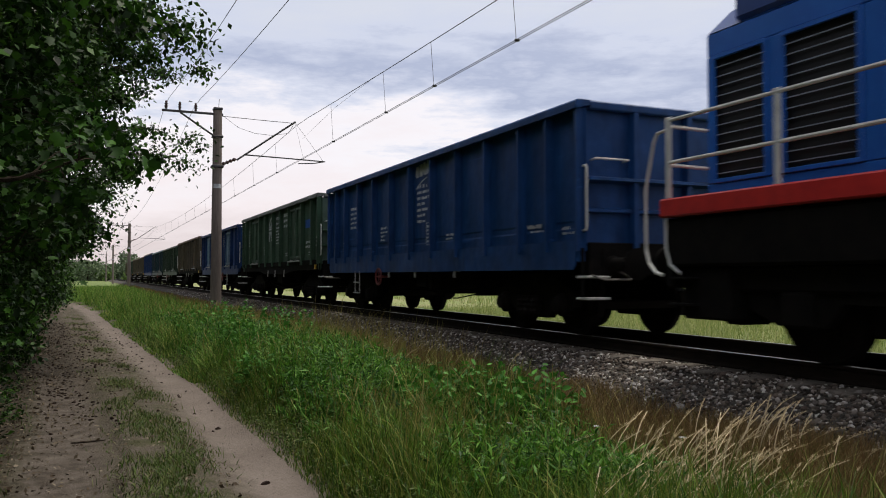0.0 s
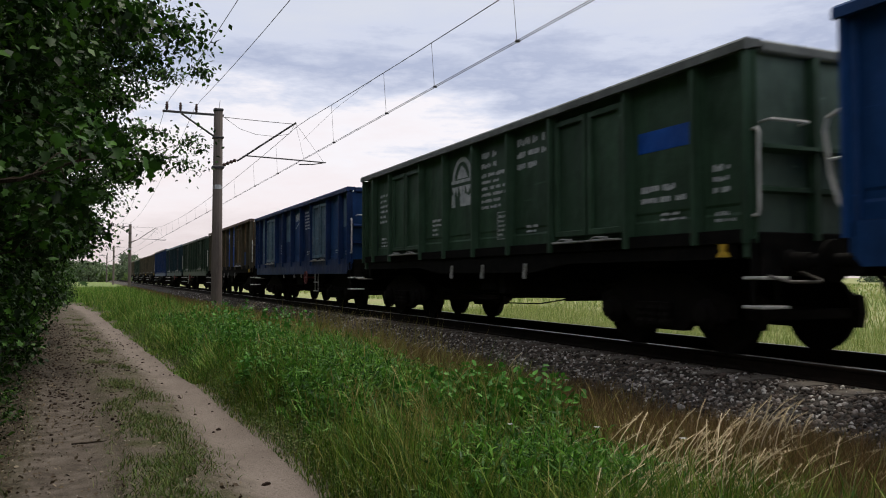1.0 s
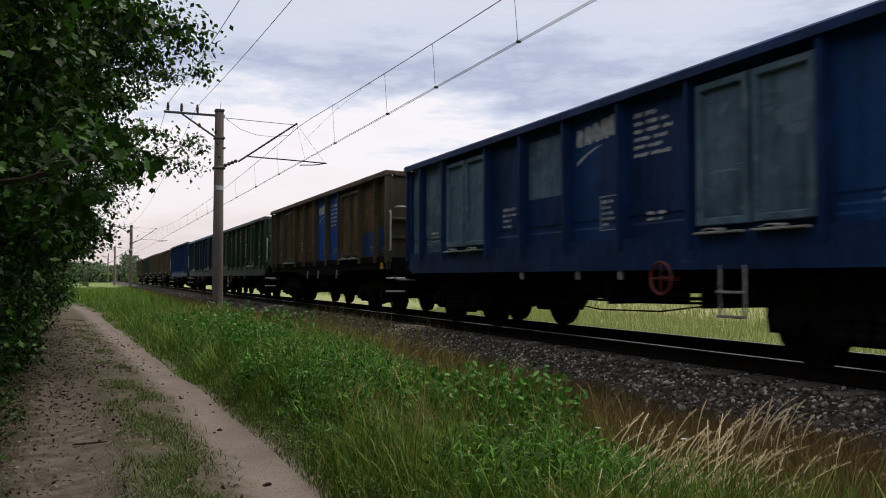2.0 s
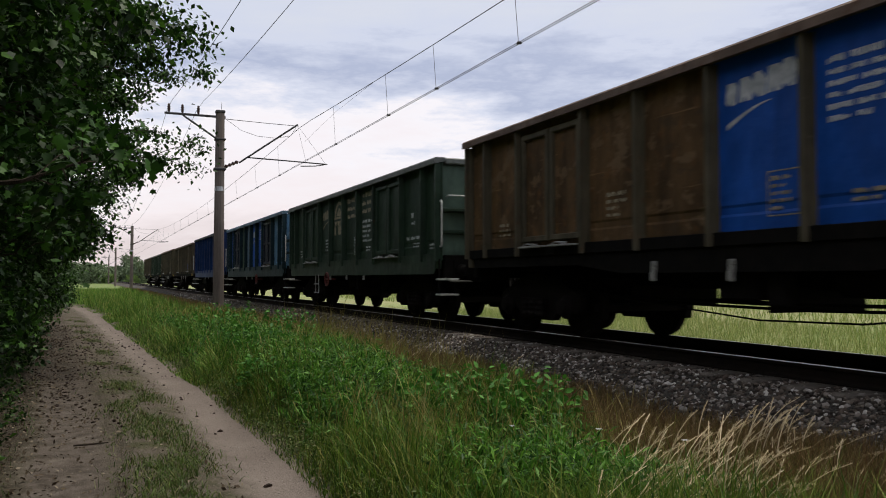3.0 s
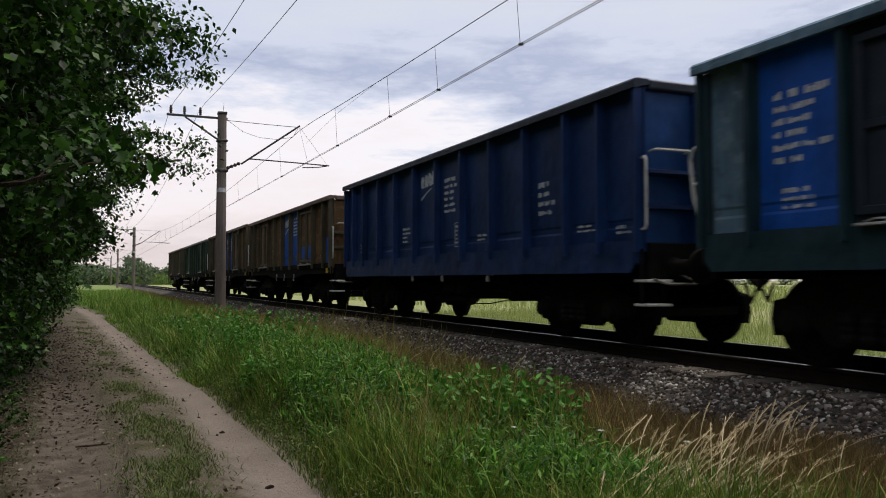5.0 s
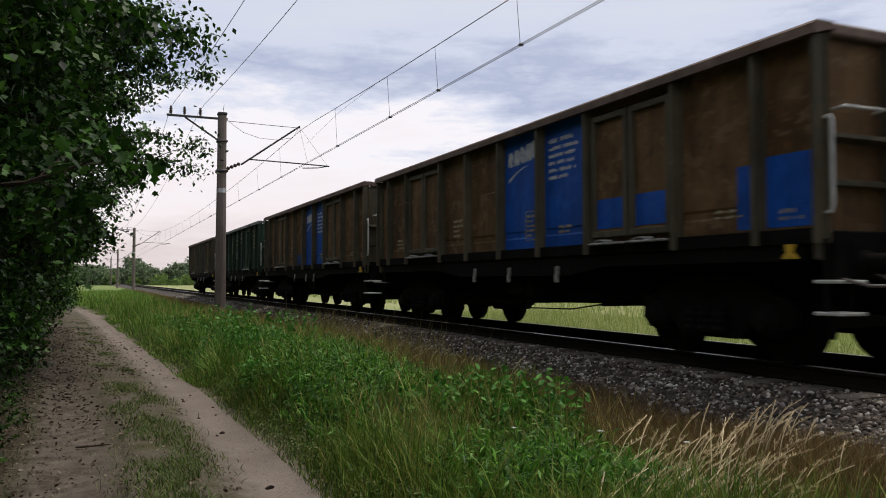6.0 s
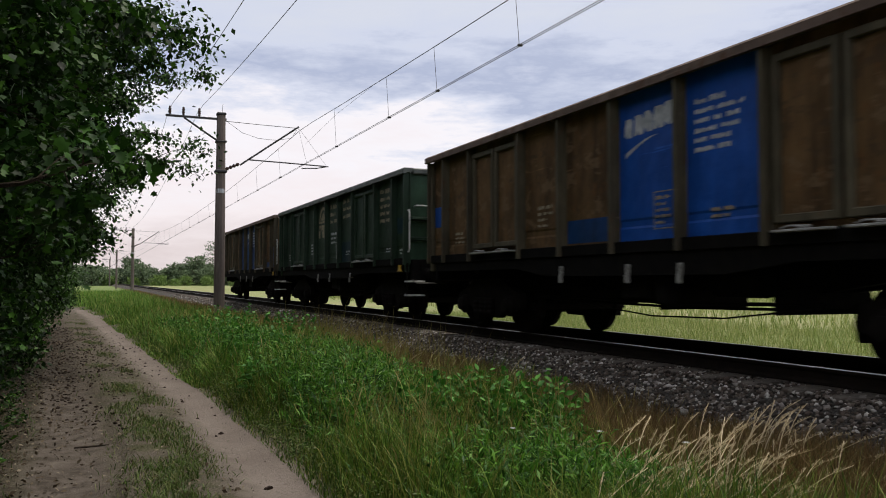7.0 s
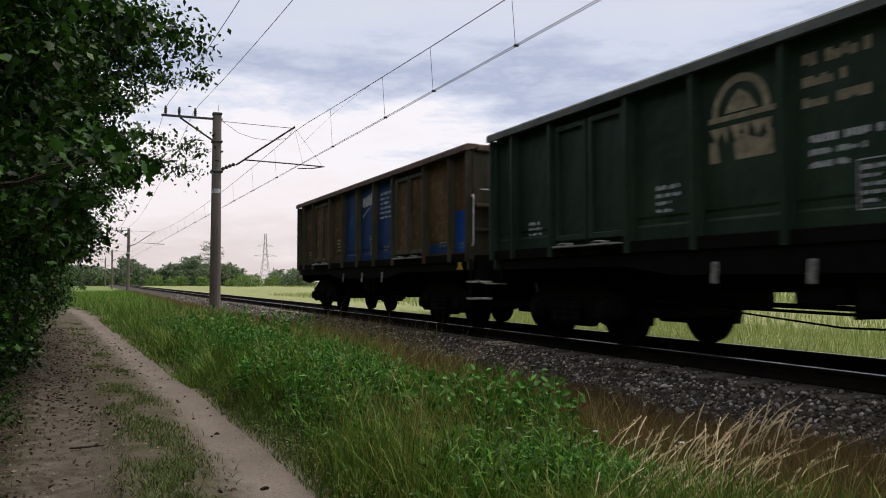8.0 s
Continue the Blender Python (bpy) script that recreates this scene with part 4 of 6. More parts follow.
def arch_mark():
    """A ring cut by the ground line over a broad notched block."""
    b = Bag()
    n = 14
    for i in range(n):
        a0, a1 = math.pi * i / n, math.pi * (i + 1) / n
        b.prism([(0.42 * math.cos(a0), 0.42 * math.sin(a0)), (0.42 * math.cos(a1), 0.42 * math.sin(a1)), (0.33 * math.cos(a1), 0.33 * math.sin(a1)), (0.33 * math.cos(a0), 0.33 * math.sin(a0))], 0, 0, 0.004)
    b.prism([(-0.24, 0.02), (0.22, 0.02), (0.14, 0.16), (0.02, 0.26), (-0.12, 0.18)], 0, 0, 0.004)
    b.box(0, 0.004, -0.48, 0.48, -0.06, 0.0, 0.001)
    for y in (0.30, 0.0, -0.30):
        b.prism([(y + 0.15, -0.12), (y - 0.13, -0.12), (y - 0.10, -0.30), (y - 0.02, -0.16), (y + 0.05, -0.30)], 0, 0, 0.004)
    b.prism([(0.46, -0.26), (0.34, -0.26), (0.30, -0.50), (0.46, -0.50)], 0, 0, 0.004)
    b.prism([(0.10, -0.34), (0.02, -0.22), (-0.30, -0.32), (-0.44, -0.24), (-0.46, -0.50), (0.06, -0.50)], 0, 0, 0.004)
    return b


def mark(wagon, make, key, y, z, material):
    me = once(key, lambda: make().mesh("lettering"))
    tagged(part("lettering", me, material, wagon, "faded lettering", pose(-1.3795 + INSET, y, z)), kind="stuff")


def patch(wagon, y0, y1, z0, z1, material, label, out=0.0):
    b = Bag()
    b.box(-1.3785 + INSET + out, -1.374 + INSET + out, y0, y1, z0, z1, 0.002)
    part("repainted_patch", b, material, wagon, label)


def build_wagon(label, k, look_of, plain_sides=False):
    """look_of: materials for the rim, posts, panels by number, doors, ends, and the marks."""
    top = look_of["top"]
    wagon = thing("open_freight_wagon", label, "freight wagon", "wagons of the train")
    posts = POSTS_PLAIN if plain_sides else POSTS
    rim, base = look_of["rim"], look_of["base"]
    part("top_rim", once(("rim", top), lambda: rim_mesh(top)), rim, wagon, "worn top rim")
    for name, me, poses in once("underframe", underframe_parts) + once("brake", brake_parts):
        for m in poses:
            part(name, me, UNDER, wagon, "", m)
    post_mat = look_of.get("post", base)
    for side in (0, 1):
        turn = end_round() if side else Matrix()
        bay = 0
        for a, b in zip(posts[:-1], posts[1:]):
            door = not plain_sides and a in (2.12, 9.10)
            if door:
                for j in (0, 1):
                    c = a + 0.07 + (b - a - 0.14) * (0.25 + 0.5 * j)
                    w = (b - a - 0.14) / 2 - 0.05
                    dm = look_of.get("door", base) if not side else base
                    bar = bool(look_of.get("bar"))
                    d = part("door", once(("door", round(w, 3), top), lambda: door_mesh(w, top)), dm, wagon, "", turn @ pose(INSET - 0.01, c, 0))
                    part("door_frame", once(("dframe", round(w, 3), top), lambda: door_frame_mesh(w, top)), look_of.get("dframe", dm), d)
                    if bar:
                        part("door_bar", once(("dbar", round(w, 3), top), lambda: door_bar_mesh(w, top)), dm, d)
                    part("door_latch", once("latch", latch_mesh), CHIPPED, d, "pale chipped steel latch")
                part("side_panel", once(("panel", round(b - a, 3), top), lambda: panel_mesh(b - a, top)), look_of.get("behind", base), wagon, "", turn @ pose(INSET + 0.004, (a + b) / 2, 0))
            else:
                pm = look_of.get("panels", {}).get(bay, base) if not side else base
                part("side_panel", once(("panel", round(b - a, 3), top), lambda: panel_mesh(b - a, top)), pm, wagon, "", turn @ pose(INSET, (a + b) / 2, 0))
                bay += 1
        for y in posts:
            part("side_post", once(("post", top), lambda: post_mesh(top)), post_mat, wagon, "", turn @ pose(0, y, 0))
        part("end_wall", once(("end", top), lambda: end_wall_mesh(top)), look_of.get("end", base), wagon, "", turn)
        for flip in (Matrix(), Matrix.Diagonal((-1, 1, 1, 1))):
            part("corner_post", once(("corner", top, flip[0][0]), lambda: corner_post_mesh(top) if flip[0][0] > 0 else mirrored(corner_post_mesh(top))), post_mat, wagon, "", turn)
        for x in (-0.48, 0.48):
            part("end_post", once(("epost", top), lambda: end_post_mesh(top)), post_mat, wagon, "", turn @ pose(x, 0, 0))
        part("end_ledge", once("eledge", end_ledge_mesh), post_mat, wagon, "", turn)
        part("end_rib", once("erib", end_rib_mesh), post_mat, wagon, "", turn)
        for x in (-0.875, 0.875):
            part("buffer", once("buffer", buffer_mesh), UNDER, wagon, "", turn @ pose(x, 0.02, 0))
        part("coupling", once("coupling", coupler_mesh), UNDER, wagon, "", turn)
        part("handrail", once("handrail", handrail_mesh), WHITE, wagon, "white handrail", turn)
        part("grab_bar", once("grab", grab_mesh), WHITE, wagon, "white grab bar", turn)
        for z in (0.56, 0.86):
            part("step_tread", once("step", step_mesh), WHITE, wagon, "white-edged step tread", turn @ pose(0, 0, z))
        part("step_hanger", once("hanger", step_hanger_mesh), UNDER, wagon, "", turn)
        part("shunter_handle", once("shunter", shunter_mesh), SLATE, wagon, "", turn)
        if k not in (0, 2, 4, 5, 6):
            part("release_handle", once("tag", tag_mesh), YELLOW, wagon, "yellow release handle", turn @ pose(0, 0.42, 0))
        if k in (0, 2, 4, 5, 6):
            part("side_skirt", once("skirt", skirt_mesh), look_of.get("skirt", base), wagon, "painted side sill", turn)
        for y in (4.3 + 0.5 * (k % 3), 6.3, 7.9 - 0.3 * (k % 2)):
            part("marking_plate", once("plate", plate_mesh), CHIPPED, wagon, "pale marking plate hung under the sill", turn @ pose(0, y, 0))
        part("end_rail", once("end_rail", end_rail_mesh), WHITE, wagon, "bowed white end handrail", turn)
        if k in (0, 2, 4, 5):
            part("hand_wheel", once("wheel", hand_wheel_mesh), DULLRED, wagon, "dull red brake hand wheel", turn @ pose(0, {0: 8.4, 2: 4.4, 4: 8.0, 5: 4.9}[k], 0))
        if look_of.get("ladder"):
            part("step_ladder", once("ladder", ladder_mesh), CHIPPED, wagon, "", turn @ pose(0, look_of["ladder"], 0))
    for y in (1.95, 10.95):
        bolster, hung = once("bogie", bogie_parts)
        bogie = part("bogie", bolster, BOGIEBLACK, wagon, "black cast bogie", pose(0, y, 0))
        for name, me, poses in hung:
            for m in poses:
                part(name, me, BOGIEBLACK, bogie, "", m)
    sets = [part("wheelset", once("wheelset", lambda: wheelset_mesh(WHEEL_R)), BOGIEBLACK, wagon, "dark steel wheels on an axle", pose(0, y, WHEEL_R)) for y in AXLES]
    for args in look_of.get("patches", ()):
        patch(wagon, *args)
    for make, key, y, z, material in look_of.get("marks", ()):
        mark(wagon, make, key, y, z, material)
    return wagon, sets


CHIPPED = plain("chipped_pale_paint", (0.50, 0.50, 0.48), (0.09, 0.08, 0.07), 0.6, 0.0, scale=9)
SLATE = plain("bare_worn_steel", (0.22, 0.21, 0.20), (0.08, 0.07, 0.065), 0.55, 0.5)


def small(seed, w=0.5, rows=3, pitch=0.07):
    return (lambda: bars(seed, w, rows, pitch)), ("bars", seed, w, rows, pitch)


def tabs(y, z, seed, w, rows, pitch, material):
    make, key = small(seed, w, rows, pitch)
    return (make, key, y, z, material)


WORD, ARCH = (word_mark, "word"), (arch_mark, "arch")


def service_marks(mat):
    """Small inscriptions common to all the wagons."""
    return [tabs(1.30, 1.62, 3, 0.5, 2, 0.06, mat), tabs(0.45, 1.56, 4, 0.35, 2, 0.07, mat), tabs(4.6, 1.66, 5, 0.45, 2, 0.07, mat),
            tabs(8.4, 1.98, 6, 0.5, 4, 0.09, mat), (boxed_mark, "boxed", 5.62, 1.88, mat), tabs(11.5, 1.75, 8, 0.5, 3, 0.08, mat)]


def train_looks():
    t0 = 3.32
    w = []
    w.append(("dark blue open freight wagon with ribbed steel sides", True, dict(
        top=t0 + 0.03, rim=BLUE, base=BLUE, ladder=10.2, marks=service_marks(LETTER) + [(*WORD, 5.95, 2.95, LETTER), tabs(5.95, 2.72, 11, 0.75, 7, 0.12, LETTER),
        tabs(1.35, 1.62, 12, 0.6, 1, 0.1, LETTER), tabs(10.7, 2.6, 13, 0.7, 5, 0.12, LETTER)])))
    w.append(("weathered green open freight wagon with white markings", False, dict(
        top=t0 + 0.05, rim=GREYRIM, base=GREEN, marks=service_marks(LETTER) + [(*ARCH, 7.25, 2.70, LETTER), tabs(5.95, 2.95, 21, 0.95, 2, 0.17, LETTER), tabs(5.95, 2.62, 22, 0.95, 6, 0.11, LETTER),
        tabs(4.65, 2.98, 23, 0.95, 3, 0.19, LETTER), tabs(1.5, 1.92, 24, 0.85, 2, 0.13, LETTER), tabs(0.45, 2.05, 25, 0.4, 3, 0.12, LETTER), tabs(11.5, 2.75, 26, 0.7, 6, 0.12, LETTER)],
        patches=[(0.98, 1.98, 2.42, 2.68, BRIGHT, "blue paint patch"), (12.0, 12.06, 1.5, 1.9, CHAR, "dark patch")], end=PALEGREEN)))
    w.append(("blue open freight wagon with pale grey-blue doors", False, dict(
        top=t0 - 0.05, rim=NAVY, base=NAVY, ladder=3.3, door=PALE, panels={0: BLUE, 1: BLUE, 3: BLUE, 7: PALE, 6: PALE}, end=BLUE,
        marks=service_marks(LETTER) + [(*WORD, 5.95, 2.72, LETTER), tabs(4.65, 2.9, 31, 0.85, 6, 0.10, LETTER)],
        patches=[(6.7, 7.76, 2.1, 3.0, PALE, "grey-blue patch"), (0.14, 0.78, 2.25, 3.15, PALE, "grey-blue patch")])))
    w.append(("rusty brown open freight wagon with blue repainted panels", False, dict(
        top=t0 + 0.045, rim=RUSTRIM, base=BROWN, post=OLIVE, door=BROWN, dframe=OLIVE, panels={2: BRIGHT, 3: BRIGHT}, end=OLIVE,
        marks=service_marks(CREAM) + [(*WORD, 5.95, 2.75, LETTER), tabs(4.65, 2.9, 41, 0.85, 6, 0.11, LETTER)],
        patches=[(0.14, 0.78, 1.45, 2.1, BLUE, "blue paint patch"), (0.92, 2.05, 1.42, 2.0, BLUE, "blue paint patch")])))
    w.append(("dark green open freight wagon with faded cream markings", False, dict(
        top=t0 - 0.035, rim=GREYRIM, base=DKGREEN, end=PALEGREEN, ladder=9.3, marks=service_marks(LETTER) + [(*ARCH, 7.25, 2.62, CREAM), (*WORD, 8.5, 2.6, CREAM), tabs(5.95, 2.9, 51, 0.95, 3, 0.2, CREAM), tabs(4.65, 2.95, 52, 0.95, 3, 0.2, CREAM),
        tabs(4.65, 2.30, 53, 0.9, 5, 0.12, LETTER), tabs(1.5, 1.72, 54, 0.9, 1, 0.12, LETTER), tabs(1.5, 2.2, 55, 0.35, 2, 0.16, LETTER)])))
    w.append(("patchwork blue, grey-blue and green open freight wagon", False, dict(
        top=t0 - 0.01, rim=PALE, base=TEAL, bar=True, door=CHAR, behind=CHAR, panels={0: LIGHTBLUE, 1: LIGHTBLUE, 2: BRIGHT, 3: BRIGHT, 4: PALE, 5: GREEN, 6: BRIGHT, 7: PALE}, end=LIGHTBLUE,
        marks=service_marks(LETTER) + [(*WORD, 5.95, 2.62, LETTER), tabs(4.65, 2.85, 61, 0.7, 5, 0.09, LETTER), tabs(11.5, 2.7, 62, 0.7, 6, 0.13, LETTER)],
        patches=[(2.2, 3.9, 1.42, 1.62, BROWN, "rusty strip")])))
    w.append(("dark blue open freight wagon with ribbed steel sides", True, dict(
        top=t0 + 0.10, rim=CHAR, base=NAVY, end=BLUE, marks=service_marks(LETTER) + [(*WORD, 7.1, 2.8, LETTER), tabs(5.95, 2.8, 71, 0.75, 6, 0.12, LETTER), tabs(2.35, 2.3, 72, 0.6, 4, 0.14, LETTER)])))
    w.append(("rusty brown open freight wagon with blue repainted panels", False, dict(
        top=t0 + 0.015, rim=RUSTRIM, base=BROWN, post=OLIVE, door=BROWN, dframe=OLIVE, panels={2: BRIGHT, 3: BRIGHT}, end=BROWN,
        marks=service_marks(CREAM) + [(*WORD, 5.95, 2.75, LETTER), tabs(4.65, 2.95, 81, 0.9, 6, 0.11, LETTER)],
        patches=[(0.14, 0.79, 1.42, 2.15, BRIGHT, "blue paint patch"), (0.91, 1.2, 1.42, 2.1, BRIGHT, "blue paint patch"), (2.30, 2.94, 1.58, 1.98, BRIGHT, "blue paint patch", -0.028), (3.18, 3.80, 1.58, 1.98, BRIGHT, "blue paint patch", -0.028)])))
    w.append(("rusty brown open freight wagon with two blue panels", False, dict(
        top=t0 + 0.06, rim=RUSTRIM, base=BROWN, post=OLIVE, door=BROWN, dframe=OLIVE, panels={2: BRIGHT, 3: BRIGHT}, end=OLIVE,
        marks=service_marks(CREAM) + [(*WORD, 5.95, 2.72, LETTER), tabs(4.65, 2.9, 91, 0.85, 6, 0.11, LETTER)],
        patches=[(6.66, 7.80, 1.42, 1.75, BLUE, "blue paint patch"), (12.2, 12.75, 1.95, 2.35, BRIGHT, "blue paint patch")])))
    w.append(("dark green open freight wagon with faded cream markings", False, dict(
        top=t0 + 0.035, rim=GREYRIM, base=DKGREEN, end=GREEN, marks=service_marks(LETTER) + [(*ARCH, 7.25, 2.68, CREAM), tabs(5.95, 2.95, 101, 0.95, 3, 0.2, CREAM), tabs(4.65, 3.0, 102, 0.95, 3, 0.2, CREAM),
        tabs(1.5, 2.95, 103, 1.0, 5, 0.17, CREAM), tabs(5.95, 2.2, 104, 0.8, 3, 0.12, LETTER)],
        patches=[(4.05, 5.2, 1.42, 1.95, TEAL, "dark teal patch"), (0.14, 0.79, 1.95, 2.3, TEAL, "dark teal patch")])))
    w.append(("rusty brown and blue open freight wagon, last of the train", False, dict(
        top=t0 + 0.04, rim=RUSTRIM, base=BROWN, post=OLIVE, door=BROWN, dframe=OLIVE, panels={2: BLUE, 3: BLUE, 4: BLUE}, end=OLIVE,
        marks=service_marks(CREAM) + [(*WORD, 5.95, 2.72, LETTER), tabs(4.65, 2.9, 111, 0.85, 6, 0.11, LETTER)],
        patches=[(0.14, 0.79, 1.42, 2.2, BRIGHT, "blue paint patch"), (0.91, 2.04, 1.42, 1.62, BLUE, "blue paint patch")])))
    return w


PALEGREEN = wagon_paint("faded_green_paint", (0.085, 0.13, 0.10), 0.15, 0.3)
FRONTS = (-0.12, -0.19, -0.12, 0, 0.15, 0.04, -0.07, 0.23, 0.05, 0.17, -0.14)


def build_train():
    out = []
    for k, ((label, plain_sides, spec), off) in enumerate(zip(train_looks(), FRONTS)):
        wagon, sets = build_wagon(label, k, spec, plain_sides)
        out.append((wagon, sets, 9.5857 + 14.04 * k + off, WHEEL_R, AXLES))
    return out


# ---------------------------------------------------------------- locomotive; y = 0 at its rear buffer beam, forwards is -y
def build_locomotive():
    loco = thing("diesel_locomotive", "blue diesel locomotive with red frame and white handrails", "locomotive")
    L = -15.4
    b = Bag()
    b.box(-1.47, 1.47, L, 0, 1.575, 1.795, 0.02)
    part("frame", b, RED, loco, "red painted frame edge")
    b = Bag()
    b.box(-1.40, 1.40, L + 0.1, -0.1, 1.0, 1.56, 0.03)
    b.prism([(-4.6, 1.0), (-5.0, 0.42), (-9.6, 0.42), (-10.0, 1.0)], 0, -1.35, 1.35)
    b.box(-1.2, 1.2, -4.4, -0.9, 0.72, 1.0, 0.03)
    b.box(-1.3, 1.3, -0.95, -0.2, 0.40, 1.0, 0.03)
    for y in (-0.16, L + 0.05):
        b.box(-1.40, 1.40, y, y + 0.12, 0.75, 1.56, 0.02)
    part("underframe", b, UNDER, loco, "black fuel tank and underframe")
    # long hood with grille openings on each side
    hx, hz = 0.875, 3.78
    y0, y1 = -9.4, -0.17
    b = Bag()
    b.box(-hx + 0.05, hx - 0.05, y0, y1 - 0.05, 1.80, hz - 0.06, 0.03)
    part("hood_core", b, GRILLE, loco, "black radiator behind the grilles")
    opens = [(-1.12, -0.26), (-2.30, -1.30), (-3.6, -2.55), (-4.9, -3.9)]
    for s in (-1, 1):
        b = Bag()
        x0, x1 = sorted((s * hx, s * (hx - 0.05)))
        b.box(x0, x1, y0, y1, 1.80, 1.98, 0.012)
        b.box(x0, x1, y0, y1, 3.50, hz, 0.02)
        edges = [y1] + [e for o in opens for e in (o[1], o[0])] + [y0]
        for i in range(0, len(edges), 2):
            b.box(x0, x1, edges[i + 1], edges[i], 1.98, 3.50, 0.012)
        for a, c in opens:
            for p, q, r, t in ((a, a + 0.05, 1.98, 3.5), (c - 0.05, c, 1.98, 3.5), (a + 0.05, c - 0.05, 3.45, 3.5), (a + 0.05, c - 0.05, 1.98, 2.03)):
                xa, xb = sorted((s * (hx + 0.025), s * (hx - 0.02)))
                b.box(xa, xb, p, q, r, t, 0.006)
        part("hood_side", b, LOCOBLUE, loco, "glossy blue hood side")
        for a, c in opens:
            for i in range(12):
                z = 2.09 + i * 0.115
                sl = Bag()
                sl.prism([(s * (hx - 0.012), z), (s * (hx - 0.03), z + 0.002), (s * (hx - 0.03), z + 0.013), (s * (hx - 0.012), z + 0.011)], 1, a + 0.05, c - 0.05)
                part("grille_slat", sl, SLAT, loco)
    b = Bag()
    b.box(-hx + 0.051, hx - 0.051, y1 - 0.05, y1, 1.80, hz, 0.012)
    b.prism([(-hx, hz), (-0.5, 4.12), (0.5, 4.12), (hx, hz)], 1, y0, y1 - 0.02)
    part("hood_roof", b, LOCODARK, loco, "dark blue hood end and roof")
    b = Bag()
    b.box(-0.9, 0.9, -4.2, -0.62, 3.79, 4.35, 0.06)
    part("exhaust_housing", b, LOCODARK, loco, "dark blue raised housing")
    b = Bag()
    b.box(-0.905, -0.898, -3.3, -1.0, 4.06, 4.22, 0.003)
    part("name_stripe", b, WHITE, loco, "white stripe")
    b = Bag()
    b.box(-1.42, 1.42, -11.9, -9.4, 1.80, 4.1, 0.06)
    b.prism([(-1.42, 4.1), (-1.0, 4.32), (1.0, 4.32), (1.42, 4.1)], 1, -11.9, -9.4)
    cab = part("cab", b, LOCOBLUE, loco, "blue driver's cab")
    for s in (-1, 1):
        for y in (-11.4, -10.3):
            xa, xb = sorted((s * 1.43, s * 1.41))
            part("cab_window", Bag().box(xa, xb, y - 0.4, y + 0.4, 2.75, 3.6, 0.004), GLASS, cab, "pale reflecting window")
    b = Bag()
    b.box(-0.9, 0.9, L + 0.4, -11.9, 1.80, 3.5, 0.06)
    part("short_hood", b, LOCOBLUE, loco, "blue short hood")
    for s in (-1, 1):
        x = s * 1.40
        for z, y2 in ((2.72, -9.3), (2.22, -9.3)):
            part("rail_bar", Bag().tube([(x, -0.1, z), (x, y2, z)], 0.022, 8), WHITE, loco, "white handrail")
        for y in (-0.10, -1.75, -3.4, -5.0, -6.6, -8.2, -9.3):
            part("rail_post", Bag().box(x - 0.02, x + 0.02, y - 0.04, y + 0.04, 1.79, 2.76, 0.008), WHITE, loco, "white handrail post")
        part("corner_handrail", Bag().tube([(x, -0.10, 2.62), (x, 0.10, 2.60), (x, 0.17, 2.50), (x, 0.30, 2.05), (x, 0.33, 1.95), (x, 0.33, 1.20), (x, 0.28, 1.05), (x, 0.15, 0.93), (x, 0.02, 0.90)], 0.021, 8), WHITE, loco, "white bent handrail")
        part("corner_handrail", Bag().tube([(x, -0.04, 1.58), (x, -0.05, 1.20), (x, -0.12, 1.02), (x, -0.28, 0.92)], 0.020, 8), WHITE, loco, "white bent handrail")
        for z in (2.66, 2.20):
            part("end_rail", Bag().tube([(s * 1.40, -0.08, z), (s * 0.45, -0.08, z - 0.02)], 0.02, 8), WHITE, loco, "white handrail")
        part("end_post", Bag().tube([(s * 0.45, -0.08, 1.8), (s * 0.45, -0.08, 2.66)], 0.022, 8), WHITE, loco, "white handrail post")
        part("buffer", once("buffer", buffer_mesh), UNDER, loco, "", pose(s * 0.875, 0, 0, 0, 0, 180))
        part("tail_lamp", Bag().lathe([(0, 0.05), (0.04, 0.07), (0.06, 0.05)], 1, (s * 1.1, 0.0, 1.35), 14), RED, loco, "red tail lamp")
        for z in (0.55, 0.85):
            part("step_tread", Bag().box(min(s * 1.46, s * 1.1), max(s * 1.46, s * 1.1), -0.5, -0.15, z, z + 0.03, 0.006), UNDER, loco)
    part("coupling", once("coupling", coupler_mesh), UNDER, loco, "", pose(0, 0, 0, 0, 0, 180))
    ax = (-1.75, -3.55, -11.6, -13.4)
    r = 0.55
    for y in (-2.65, -12.5):
        b = Bag()
        for s in (-1, 1):
            xa, xb = sorted((s * 1.12, s * 0.98))
            b.prism([(-1.6, 0.55), (-1.6, 0.95), (1.6, 0.95), (1.6, 0.55), (1.2, 0.38), (0.6, 0.38), (0.4, 0.62), (-0.4, 0.62), (-0.6, 0.38), (-1.2, 0.38)], 0, xa, xb)
            for q in (-0.9, 0.9):
                b.box(min(s * 1.22, s * 0.98), max(s * 1.22, s * 0.98), q - 0.2, q + 0.2, 0.36, 0.74, 0.04)
                b.box(min(s * 0.9, s * 0.7), max(s * 0.9, s * 0.7), q - 0.72, q - 0.62, 0.3, 0.8, 0.03)
            b.box(min(s * 1.05, s * 0.6), max(s * 1.05, s * 0.6), 1.75, 2.05, 0.35, 0.95, 0.03)
        b.box(-1.0, 1.0, -0.3, 0.3, 0.6, 1.02, 0.03)
        part("bogie", b, UNDER, loco, "black bogie", pose(0, y, 0))
    sets = [part("wheelset", once("locowheel", lambda: wheelset_mesh(r)), BOGIEBLACK, loco, "dark steel wheels on an axle", pose(0, y, r)) for y in ax]
    return loco, sets, 9.5857 - 0.12 - 1.73, r, ax


